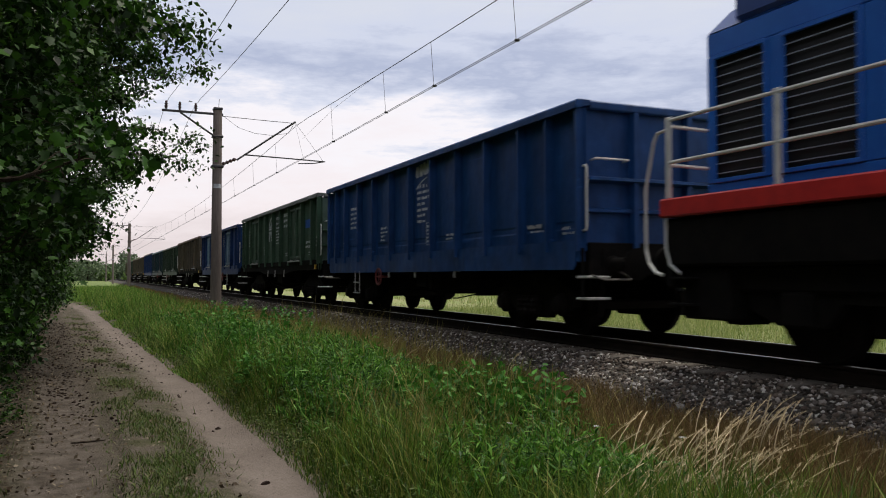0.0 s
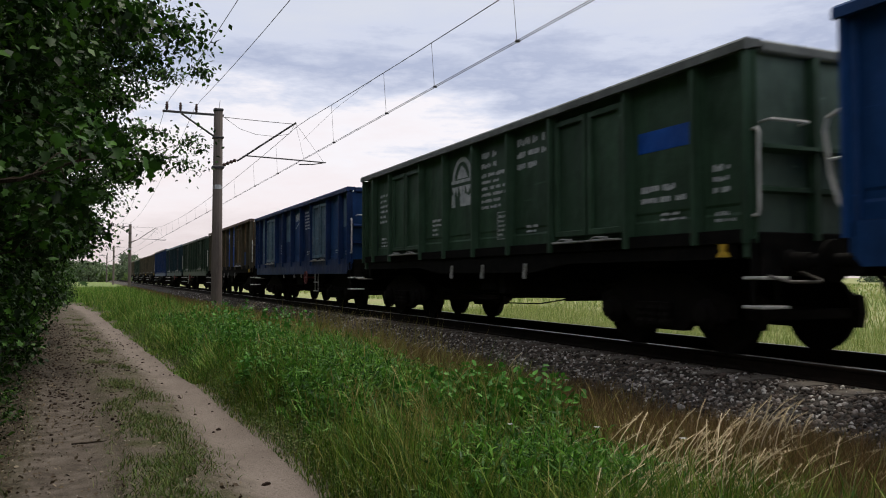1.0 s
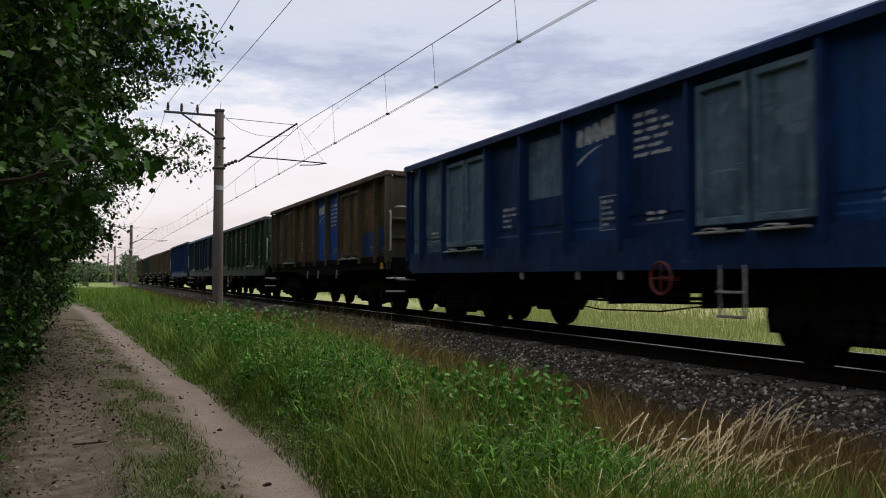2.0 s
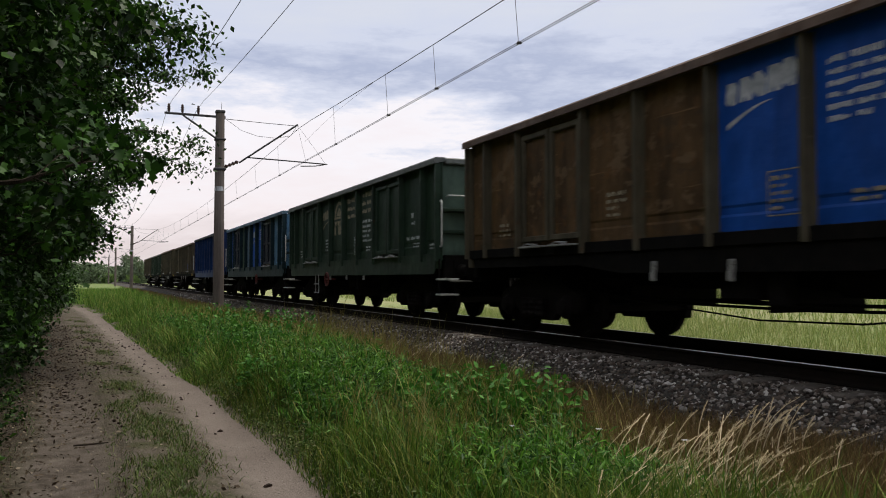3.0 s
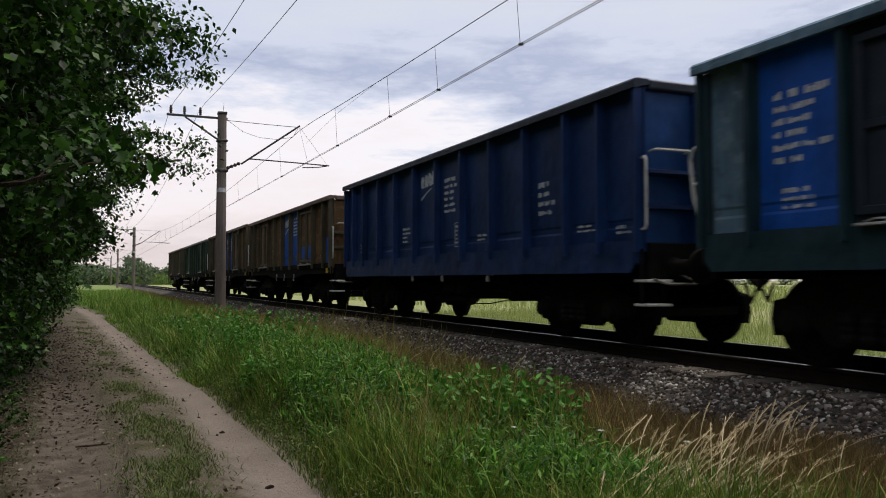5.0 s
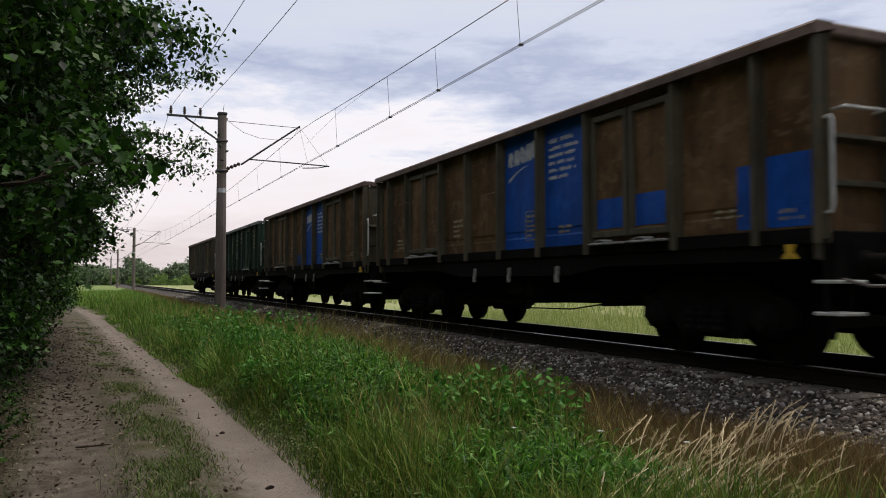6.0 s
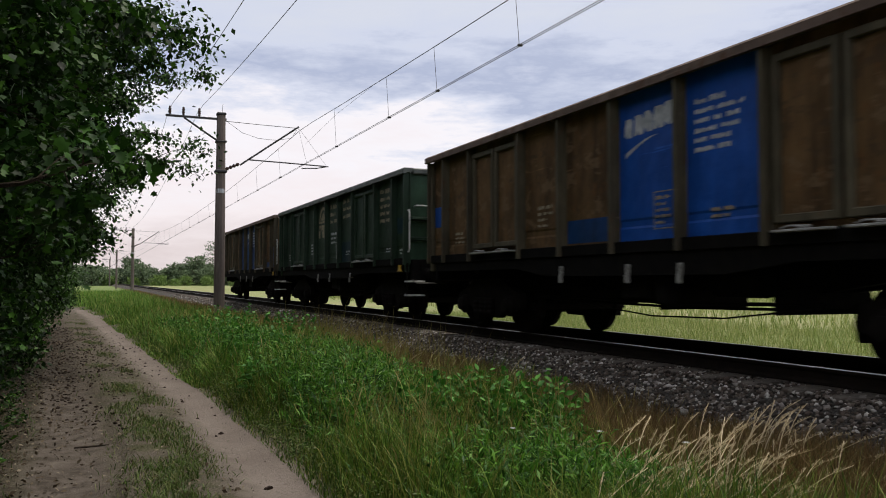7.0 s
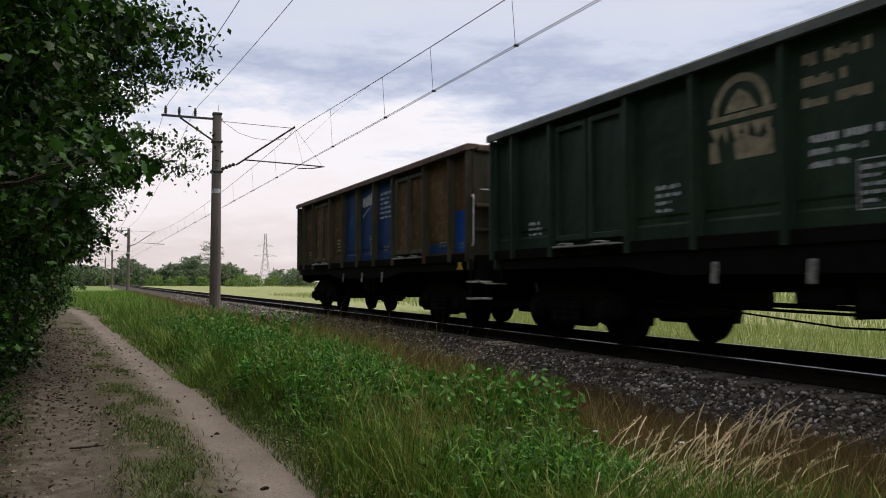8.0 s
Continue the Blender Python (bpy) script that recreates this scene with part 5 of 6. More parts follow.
# ---------------------------------------------------------------- overhead line
MAST_Y, SPAN, MAST_X = 31.3, 73.3, 4.36


def build_mast(y, label):
    mast = thing("catenary_mast", label, "catenary mast", "masts of the overhead line", m=pose(MAST_X, y, 0))
    b = Bag()
    n = 12
    verts = []
    for z, r in ((-0.1, 0.19), (2.5, 0.175), (7.86, 0.145)):
        verts += [(r * 1.12 * math.cos(2 * math.pi * (i + 0.5) / n), r * math.sin(2 * math.pi * (i + 0.5) / n), z) for i in range(n)]
    b.add(verts, [[k * n + i, k * n + (i + 1) % n, (k + 1) * n + (i + 1) % n, (k + 1) * n + i] for k in (0, 1) for i in range(n)] + [list(range(n))[::-1], list(range(2 * n, 3 * n))])
    part("pole", b, CONCRETE, mast, "weathered concrete pole")
    part("band", Bag().lathe([(4.86, 0.168), (4.865, 0.174), (5.02, 0.172), (5.025, 0.166)], 2, (0, 0, 0), 14), LETTER, mast, "pale painted band")
    part("cap", Bag().box(-0.17, 0.17, -0.17, 0.17, 7.82, 7.92, 0.02), GALV, mast)
    part("spike", Bag().tube([(0.03, 0, 7.9), (0.06, 0, 8.25)], 0.008, 5), GALV, mast)
    fb = part("feeder_arm", Bag().box(-2.0, 0.2, -0.04, 0.04, 7.64, 7.72, 0.01), GALV, mast, "steel cross arm")
    part("brace", Bag().tube([(-1.35, 0, 7.64), (-0.1, 0, 6.83)], 0.035, 6), GALV, fb)
    for x in (-0.80, -1.37, -1.85):
        part("insulator", Bag().lathe([(7.73, 0.02), (7.76, 0.06), (7.80, 0.035), (7.84, 0.07), (7.88, 0.035), (7.92, 0.07), (7.96, 0.035), (8.0, 0.05), (8.04, 0.02)], 2, (x, 0, 0), 10), PORC, fb, "brown porcelain insulator")
    tube = part("cantilever", Bag().tube([(0.72, 0, 5.98), (2.98, 0, 7.62)], 0.035, 8), GALV, mast, "diagonal cantilever tube")
    part("insulator", Bag().lathe([(0.15, 0.03)] + [(0.2 + 0.07 * i, 0.08 if i % 2 else 0.035) for i in range(8)] + [(0.76, 0.03)], 0, (0, 0, 0), 10), PORC, tube, "", pose(0, 0, 5.70, 0, -25, 0))
    part("registration_arm", Bag().tube([(1.05, 0, 6.20), (2.6, 0, 6.16), (4.18, 0, 6.11)], 0.025, 8), GALV, mast, "horizontal registration arm")
    part("steady_arm", Bag().tube([(4.1, 0, 6.10), (3.7, 0, 6.02), (3.1, 0, 5.98)], 0.02, 6), GALV, mast)
    part("tie_wire", Bag().tube([(0.1, 0, 7.62), (1.6, 0, 7.58), (2.85, 0, 7.56)], 0.012, 5), GALV, mast)
    part("jumper_wire", Bag().tube([(0.15, 0, 7.66), (0.8, 0, 7.22), (1.4, 0, 7.05), (2.1, 0, 7.02), (2.7, 0, 7.15), (2.9, 0, 7.5)], 0.008, 5), GALV, mast)
    part("clamp", Bag().box(-0.22, 0.22, -0.20, 0.20, 5.64, 5.74, 0.02), GALV, mast)
    part("clamp", Bag().box(-0.20, 0.20, -0.18, 0.18, 6.78, 6.86, 0.02), GALV, mast)
    part("hanger_wire", Bag().tube([(2.95, 0, 7.6), (4.1, 0, 6.13)], 0.006, 4), GALV, mast)
    part("hanger_wire", Bag().tube([(2.95, 0, 7.6), (3.3, 0, 6.2)], 0.005, 4), GALV, mast)


def build_wires():
    x = TRACK_X
    line = thing("overhead_line", "sagging carrier wire with droppers and twin contact wires", "overhead wire")
    sag = lambda y: 7.62 - 0.62 * 4 * (((y - MAST_Y) % SPAN) / SPAN) * (1 - ((y - MAST_Y) % SPAN) / SPAN)
    ys = np.arange(-42, 325, 2.0)
    part("carrier_wire", Bag().tube([(x - 0.1, y, sag(y)) for y in ys], 0.011, 5), WIRE, line, "carrier wire")
    for dx in (-0.03, 0.03):
        part("contact_wire", Bag().tube([(x + dx, y, 6.19) for y in (-42, 30, 120, 324)], 0.008, 5), WIRE, line, "contact wire")
    for y in [26.9, 21.5, 18.0, 13.85, 9.0, 4.0, 36.0, 41.5, 47.5, 53.5, 60, 66.5, 73, 79.5, 86, 93, 99.5, 109, 116]:
        part("dropper", Bag().tube([(x - 0.1, y, sag(y)), (x - 0.02, y, 6.20)], 0.006, 4), WIRE, line)
        part("clip", Bag().box(x - 0.05, x + 0.05, y - 0.03, y + 0.03, 6.165, 6.215, 0.01), GALV, line)
    part("stitch_wire", Bag().tube([(x - 0.1, 22.5, sag(22.5)), (x - 0.1, 26.5, 7.25), (x - 0.1, 31.0, 6.9)], 0.004, 4), WIRE, line)
    for fx, deep in ((-0.80, 1.45), (-1.85, 1.75)):
        feed = thing("feeder_wire", "dark feeder wire along the mast tops", "overhead wire", "feeder wires")
        fs = lambda y: 8.02 - deep * 4 * (((y - MAST_Y) % SPAN) / SPAN) * (1 - ((y - MAST_Y) % SPAN) / SPAN)
        part("wire", Bag().tube([(MAST_X + fx, y, fs(y)) for y in ys], 0.008, 5), WIRE, feed)


# ---------------------------------------------------------------- planting
def build_plants():
    rng = np.random.default_rng(7)

    def verge(n, y0, y1, x0=1.5, x1=5.4):
        y = y0 + (y1 - y0) * rng.uniform(0, 1, n) ** 1.3
        u = rng.uniform(x0, x1, n)
        lump = np.sin(u * 2.1 + y * 0.9) + np.sin(y * 1.7 - u * 1.1) + rng.normal(0, 0.6, n)
        return u - np.where(u < 3, np.minimum(shift(y), 6) * (3 - u) / 1.5, 0), y, u, lump
    def lushness(u, y):
        """Where the tall weeds stand thick (1) and where the grass thins out (0)."""
        wave = 0.5 + 0.25 * np.sin(u * 1.9 + y * 0.7) + 0.25 * np.sin(y * 1.15 - u * 1.3 + 0.8)
        belt = np.clip((y - np.interp(u, [2.0, 3.0, 3.6, 4.2], [7.2, 6.2, 4.7, 6.0]) - 0.4 * np.sin(u * 5)) / 1.2, 0.30, 1) * np.interp(u, [1.75, 2.1, 3.4, 3.95], [0, 1, 1, 0])
        return belt * np.interp(y, [6, 12, 16, 26], [1, 1, 0.75, 0.5]) * (0.45 + 0.75 * wave)
    lots = []
    for n, y0, y1, wide, lev in ((76000, 2.2, 13, 0.0065, 4), (62000, 12, 34, 0.016, 3), (30000, 30, 110, 0.033, 2)):
        x, y, u, lump = verge(n, y0, y1)
        edge = np.clip((u - 1.50) / 0.40, 0.14, 1)
        tall = (0.42 + 0.15 * lump) * edge * rng.uniform(0.5, 1.25, n)
        tall = np.clip(tall, 0.06, 0.95) * np.interp(u, [3.7, 4.4, 5.4], [1, 0.5, 0.3])
        keep = (rng.uniform(0, 1, n) < np.interp(u + np.clip(7 - y, 0, 3) * 0.35, [3.3, 4.0, 4.5, 5.4], [1, 0.6, 0.14, 0.08])) & (lump > -1.6)
        lv = {4: ((0, 1.0), (0.4, 0.85), (0.75, 0.55), (1.0, 0.06)), 3: MID, 2: FAR}[lev]
        lots.append(blades(rng, x[keep], y[keep], tall[keep], wide * rng.uniform(0.5, 1.6, keep.sum()), 0.62, levels=lv))
    v, f = joined(lots[:1])
    quads("verge_grass", v, f, GRASS, "green grass on the verge", "grass")
    v, f = joined(lots[1:])
    quads("tall_verge_grass", v, f, VERGE, "tall yellow-green grass on the verge", "grass")
    # dry grass towards the ballast, and a low mat of it at the foot of the bank
    lots = []
    for n, y0, y1, wide, lv in ((34000, 2.5, 14, 0.006, MID), (32000, 12, 45, 0.010, FAR), (9000, 40, 120, 0.04, FAR)):
        x, y, u, lump = verge(n, y0, y1, 4.0, 5.7)
        tall = np.clip((0.46 + 0.09 * lump) * rng.uniform(0.4, 1.2, n), 0.06, 0.8) * np.interp(u, [4.0, 4.8, 5.6], [0.9, 0.75, 0.4])
        lots.append(blades(rng, x, y, tall, wide * rng.uniform(0.6, 1.2, n), 0.6, levels=lv))
    x, y = np.clip(rng.normal(4.5, 0.55, 18000), 3.3, 5.6), rng.uniform(2.2, 6.6, 18000)
    lots.append(blades(rng, x, y, rng.uniform(0.10, 0.42, 18000) * np.interp(x, [3.9, 4.8], [1, 0.5]), np.full(18000, 0.006), 0.8, levels=MID))
    v, f = joined(lots)
    quads("dry_grass", v, f, DRY, "dry reddish-brown grass beside the ballast", "grass")
    # ripening stalks in loose tufts
    lots = []
    for cx, cy, rx, ry, n, hi in ((2.5, 5.9, 0.16, 0.5, 420, 0.62), (2.2, 5.2, 0.2, 0.4, 160, 0.5), (3.3, 5.1, 0.4, 0.5, 260, 0.55), (2.6, 7.2, 0.3, 0.5, 160, 0.75), (4.6, 12.5, 0.35, 1.2, 420, 0.85), (4.7, 16.5, 0.4, 1.8, 500, 0.9), (4.2, 21, 0.7, 2.5, 500, 0.8), (3.7, 24, 0.6, 4, 500, 0.7)):
        x, y = rng.normal(cx, rx, n), rng.normal(cy, ry, n)
        wide = 0.005 + 0.0006 * max(0, cy - 6)
        lots.append(blades(rng, x, y, hi * rng.uniform(0.5, 1.15, n), np.full(n, wide), 0.45, levels=MID))
    y = 5.0 + 22 * rng.uniform(0, 1, 1700) ** 1.4
    u = rng.uniform(1.8, 4.4, 1700)
    x = u - np.where(u < 3, shift(y) * (3 - u) / 1.5, 0)
    lots.append(blades(rng, x, y, rng.uniform(0.45, 0.92, 1700) * np.interp(u, [1.8, 2.3, 3.2, 4.4], [0.6, 1, 1, 0.75]), 0.0035 + 0.0005 * np.maximum(0, y - 5), 0.35, levels=((0, 0.6), (0.5, 0.6), (0.78, 0.7), (0.9, 1.6), (1.0, 0.3))))
    v, f = joined(lots)
    quads("ripening_grass", v, f, TAN, "yellow-brown ripening grass stalks in the verge", "grass")
    # seed heads on bent stalks
    lots = []
    ang = np.radians(np.concatenate([rng.normal(41.0, 2.4, 75), rng.normal(45.5, 3.5, 30), rng.uniform(29, 54, 60)]))
    y = np.concatenate([rng.uniform(3.5, 5.0, 165), rng.uniform(9, 22, 70)])
    x = np.concatenate([np.minimum(y[:165] * np.tan(ang), 4.9), rng.uniform(3.9, 5.0, 70)])
    for i in range(len(x)):
        z = float(height(x[i], y[i]))
        tall, a, ln = rng.uniform(0.34, 0.66), rng.normal(-0.35, 0.6), rng.uniform(0.06, 0.42)
        d = np.array([math.cos(a), math.sin(a), 0])
        s = np.linspace(0, 1, 7)
        pts = np.array([x[i], y[i], z])[None] + d[None] * (ln * s ** 2.4)[:, None] + np.array([0, 0, 1.0])[None] * (tall * (s - 0.14 * s ** 3))[:, None]
        w = 0.0022
        strip = np.concatenate([pts + [w, -w, 0], pts - [w, -w, 0]])
        lots.append((strip, np.array([(k, k + 1, k + 8, k + 7) for k in range(6)])))
        m = 44
        q = rng.uniform(0.76, 1.0, m)
        c = np.array([x[i], y[i], z])[None] + d[None] * (ln * q ** 2.4)[:, None] + np.array([0, 0, 1.0])[None] * (tall * (q - 0.14 * q ** 3))[:, None] + rng.normal(0, 0.003, (m, 3))
        lv, lf = leaves(rng, c, rng.uniform(0.012, 0.026, m) * (1.1 - 0.7 * np.abs(q - 0.87) / 0.13), -1.0, True, 0.36)
        lots.append((lv, lf))
    v, f = joined(lots)
    quads("seed_head_grass", v, f, STRAW, "pale straw-coloured grass stalks with feathery seed heads", "grass")
    # growth that closes over the far end of the farm track, and the verge behind the viewpoint
    far_x, far_y = rng.uniform(-6, 4.5, 12000), rng.uniform(52, 110, 12000)
    back_y = rng.uniform(-25, 2.6, 16000)
    back_x = rng.uniform(1.75, 5.2, 16000)
    v, f = joined([blades(rng, far_x, far_y, rng.uniform(0.2, 0.55, 12000), np.full(12000, 0.04), 0.6, levels=FAR), blades(rng, back_x, back_y, rng.uniform(0.2, 0.7, 16000), np.full(16000, 0.018), 0.7, levels=MID)])
    quads("far_verge_grass", v, f, VERGE, "green grass closing over the farm track", "grass")
    # litter on the dark side of the track
    ly = 3 + 26 * rng.uniform(0, 1, 9000) ** 1.5
    lu = np.where(rng.uniform(0, 1, 9000) < 0.7, rng.normal(-0.85, 0.35, 9000), rng.uniform(-0.5, 1.0, 9000))
    lx = lu - shift(ly)
    v, f = leaves(rng, np.stack([lx, ly, height(lx, ly) + 0.012], -1), rng.uniform(0.02, 0.055, 9000), 0.0, True, 0.8)
    quads("leaf_litter", v, f, LITTER, "brown dead leaves scattered on the sand", "leaf litter")
    # short growth between and beside the wheel tracks
    n = 46000
    y = 3 + 32 * rng.uniform(0, 1, n) ** 1.8
    u = np.concatenate([rng.normal(0.58, 0.19, 36000), rng.uniform(-1.6, -0.5, 6000), rng.uniform(1.5, 1.8, 4000)])
    pick = (np.sin(u * 7 + y * 1.9) + np.sin(y * 3.3 - u * 2) + rng.normal(0, 0.5, n)) > np.interp(y, [8, 10.5, 14], [-0.7, 0.2, 1.2])
    pick |= (u > 1.45) & (rng.uniform(0, 1, n) < 0.6)
    x, y = (u - shift(y))[pick], y[pick]
    quads("track_grass", *blades(rng, x, y, rng.uniform(0.02, 0.11, len(x)), np.full(len(x), 0.009), 1.1), TRAMPLED, "short trampled grass between the wheel ruts", "grass")
    # meadow across the line
    lots = []
    for n, x0, x1, y0, y1, tall, wide in ((42000, 10.0, 20, -4, 34, 0.38, 0.014), (26000, 18, 60, 4, 90, 0.45, 0.05), (12000, 50, 160, 40, 260, 0.5, 0.25)):
        x, y = rng.uniform(x0, x1, n), rng.uniform(y0, y1, n)
        lots.append(blades(rng, x, y, tall * rng.uniform(0.5, 1.2, n), wide * rng.uniform(0.6, 1.3, n), 0.5, levels=FAR))
    v, f = joined(lots)
    quads("meadow_grass", v, f, FIELD, "pale green meadow grass across the line", "grass")
    # leafy stems all over the verge, and creeping growth at the foot of the trees
    def stems(n, x, y, tall, leaf, per, slim, droop=0.0):
        q = np.tile(np.linspace(0.15, 1, per), n)
        rep = lambda v: np.repeat(v, per)
        lean = rng.normal(0, 0.12, (n, 2))
        c = np.stack([rep(x) + rep(lean[:, 0]) * q ** 2, rep(y) + rep(lean[:, 1]) * q ** 2, rep(height(x, y)) + rep(tall) * q], -1) + rng.normal(0, 0.012, (n * per, 3))
        lots = [leaves(rng, c, leaf * rng.uniform(0.6, 1.3, n * per) * (1.25 - 0.6 * q), droop, True, slim)]
        s = blades(rng, x, y, tall, np.full(n, 0.006), 0.15, levels=FAR)
        return [*lots, s]
    n = 12000
    y = 4.2 + 25 * rng.uniform(0, 1, n) ** 1.5
    u = rng.uniform(1.75, 4.5, n)
    thick = lushness(u, y) > rng.uniform(0.05, 1.0, n)
    u, y = u[thick], y[thick]
    x = u - np.where(u < 3, shift(y) * (3 - u) / 1.5, 0)
    tall = rng.uniform(0.55, 1.0, len(x)) * np.interp(lushness(u, y), [0, 0.5, 1.1], [0.35, 0.68, 0.92]) * np.interp(u, [1.7, 2.2, 3.0, 4.1], [0.5, 1, 0.9, 0.5])
    v, f = joined(stems(len(x), x, y, tall, 0.125, 24, 0.24, -0.45))
    quads("leafy_weeds", v, f, WEED, "dense tall weed stems with narrow dark green leaves", "weeds")
    # low broad growth along the foot of the verge
    n = 1500
    y = 4.5 + 22 * rng.uniform(0, 1, n) ** 1.3
    u = 1.62 + 0.35 * rng.uniform(0, 1, n) ** 1.4
    v, f = joined(stems(n, u - shift(y) * (3 - u) / 1.5, y, rng.uniform(0.05, 0.30, n) * np.clip((u - 1.5) / 0.2, 0.3, 1.2), 0.04, 12, 0.5))
    quads("verge_foot_weeds", v, f, TRAMPLED, "low green weeds creeping onto the sand", "weeds")
    y = 3.2 + 34 * rng.uniform(0, 1, 1500) ** 1.4
    u = -0.62 - 1.5 * rng.uniform(0, 1, 1500) ** 0.8
    v, f = joined(stems(1500, u - shift(y), y, rng.uniform(0.05, 0.16, 1500) + 0.28 * np.clip(-0.9 - u, 0, 1), 0.06, 14, 0.9))
    quads("undergrowth", v, f, LEAF, "low dark undergrowth at the foot of the trees", "undergrowth")
    # broad-leaved herbs
    spots = [(3.35, 6.45, 0.62, 0.45), (3.7, 6.5, 0.52, 0.4), (3.1, 7.1, 0.58, 0.4), (2.1, 10.2, 0.55, 0.4), (2.5, 13.0, 0.75, 0.6), (3.4, 15.5, 0.8, 0.6), (2.2, 17.0, 0.8, 0.6), (3.5, 20.5, 0.8, 0.7)]
    for x, y, tall, wide in spots:
        plant = thing("herb_clump", "bright green broad-leaved weeds standing in the grass", "weed", "weeds in the verge", m=pose(x, y, float(height(x, y))))
        b, c = Bag(), []
        for k in range(34):
            a, r = rng.uniform(0, 6.28), wide * math.sqrt(rng.uniform(0, 1))
            h = tall * rng.uniform(0.7, 1.2)
            foot, tip = Vector((r * math.cos(a), r * math.sin(a), -0.02)), Vector((r * 1.3 * math.cos(a), r * 1.3 * math.sin(a), h))
            b.tube([foot, foot.lerp(tip, 0.5), tip], [0.004, 0.003, 0.002], 4)
            c += [tuple(foot.lerp(tip, q)) for q in np.linspace(0.2, 1, 20)]
        tagged(part("stem_tuft", b, HERB, plant), kind="stuff")
        c = np.array(c)
        tagged(part("foliage", quad_mesh("foliage", *leaves(rng, c, rng.uniform(0.045, 0.095, len(c)), 0.2)), HERB, plant), kind="stuff")


def build_stones():
    rng = np.random.default_rng(11)
    where = lambda y0, y1: (lambda n: (5.15 + 1.7 * rng.uniform(0, 1, n) ** 0.72, y0 + (y1 - y0) * rng.uniform(0, 1, n) ** 1.4))
    scatter_stones(rng, 20000, where(1.5, 21), lambda n: rng.uniform(0.014, 0.032, n) + 0.016 * rng.uniform(0, 1, n) ** 4, "ballast_stones", STONE, "grey and pinkish crushed ballast stones")
    scatter_stones(rng, 4200, where(20, 70), lambda n: rng.uniform(0.03, 0.055, n), "far_ballast", STONE, "grey crushed ballast stones")
    scatter_stones(rng, 2500, lambda n: (rng.uniform(6.9, 9.6, n), rng.uniform(1, 40, n)), lambda n: rng.uniform(0.02, 0.04, n), "inner_ballast", STONE, "dark ballast between the rails")
    bank = thing("ballast_edge", "loose larger stones at the foot of the ballast", "stones", kind="structure")
    shapes = []
    for k in range(12):
        me = bpy.data.meshes.new("stone")
        me.from_pydata([tuple(p) for p in rock(rng)], [], [tuple(int(i) for i in q) for q in ROCK_F])
        shapes.append(me)
    tones = [plain("stone_tone", c, tuple(q * 0.6 for q in c), 0.9, scale=20) for c in ((0.16, 0.14, 0.125), (0.24, 0.22, 0.20), (0.13, 0.10, 0.085), (0.42, 0.40, 0.37))]
    for k in range(290):
        x, y = float(np.clip(rng.normal(5.75, 0.35), 5.0, 6.5)), float(2.5 + 11 * rng.uniform() ** 1.3)
        s = float(rng.uniform(0.026, 0.050))
        m = pose(x, y, float(height(x, y)) + s * 0.3, *[float(a) for a in rng.uniform(-40, 40, 2)], float(rng.uniform(0, 360))) @ Matrix.Diagonal((s, s, s * 0.8, 1))
        part("stone", shapes[k % 12], tones[min(3, int(rng.uniform(0, 3.35)))], bank, "", m)
    s = 0.055
    part("stone", shapes[3], tones[3], bank, "large pale stone", pose(5.62, 6.72, float(height(5.62, 6.72)) + 0.05, 10, 20, 30) @ Matrix.Diagonal((s, s, s, 1)))
    # pine cones on the dark wheel track
    n = 900
    y = np.concatenate([rng.normal(12.0, 1.2, 110), 13 + 17 * rng.uniform(0, 1, 560) ** 0.9, rng.uniform(8.5, 24, 230)])
    x = np.concatenate([rng.normal(-0.2, 0.3, 110), rng.normal(0.0, 0.5, 560), rng.uniform(-0.6, 1.5, 230)]) - shift(y)
    scatter_stones(rng, n, lambda k: (x, y), lambda k: rng.uniform(0.018, 0.034, k), "pine_cones", CONE, "dark fallen pine cones on the sand")
    scatter_stones(rng, 1800, lambda k: (rng.uniform(-0.6, 1.6, k), 3 + 14 * rng.uniform(0, 1, k) ** 1.5), lambda k: rng.uniform(0.003, 0.011, k), "grit", PAD, "small pale pebbles on the sand")


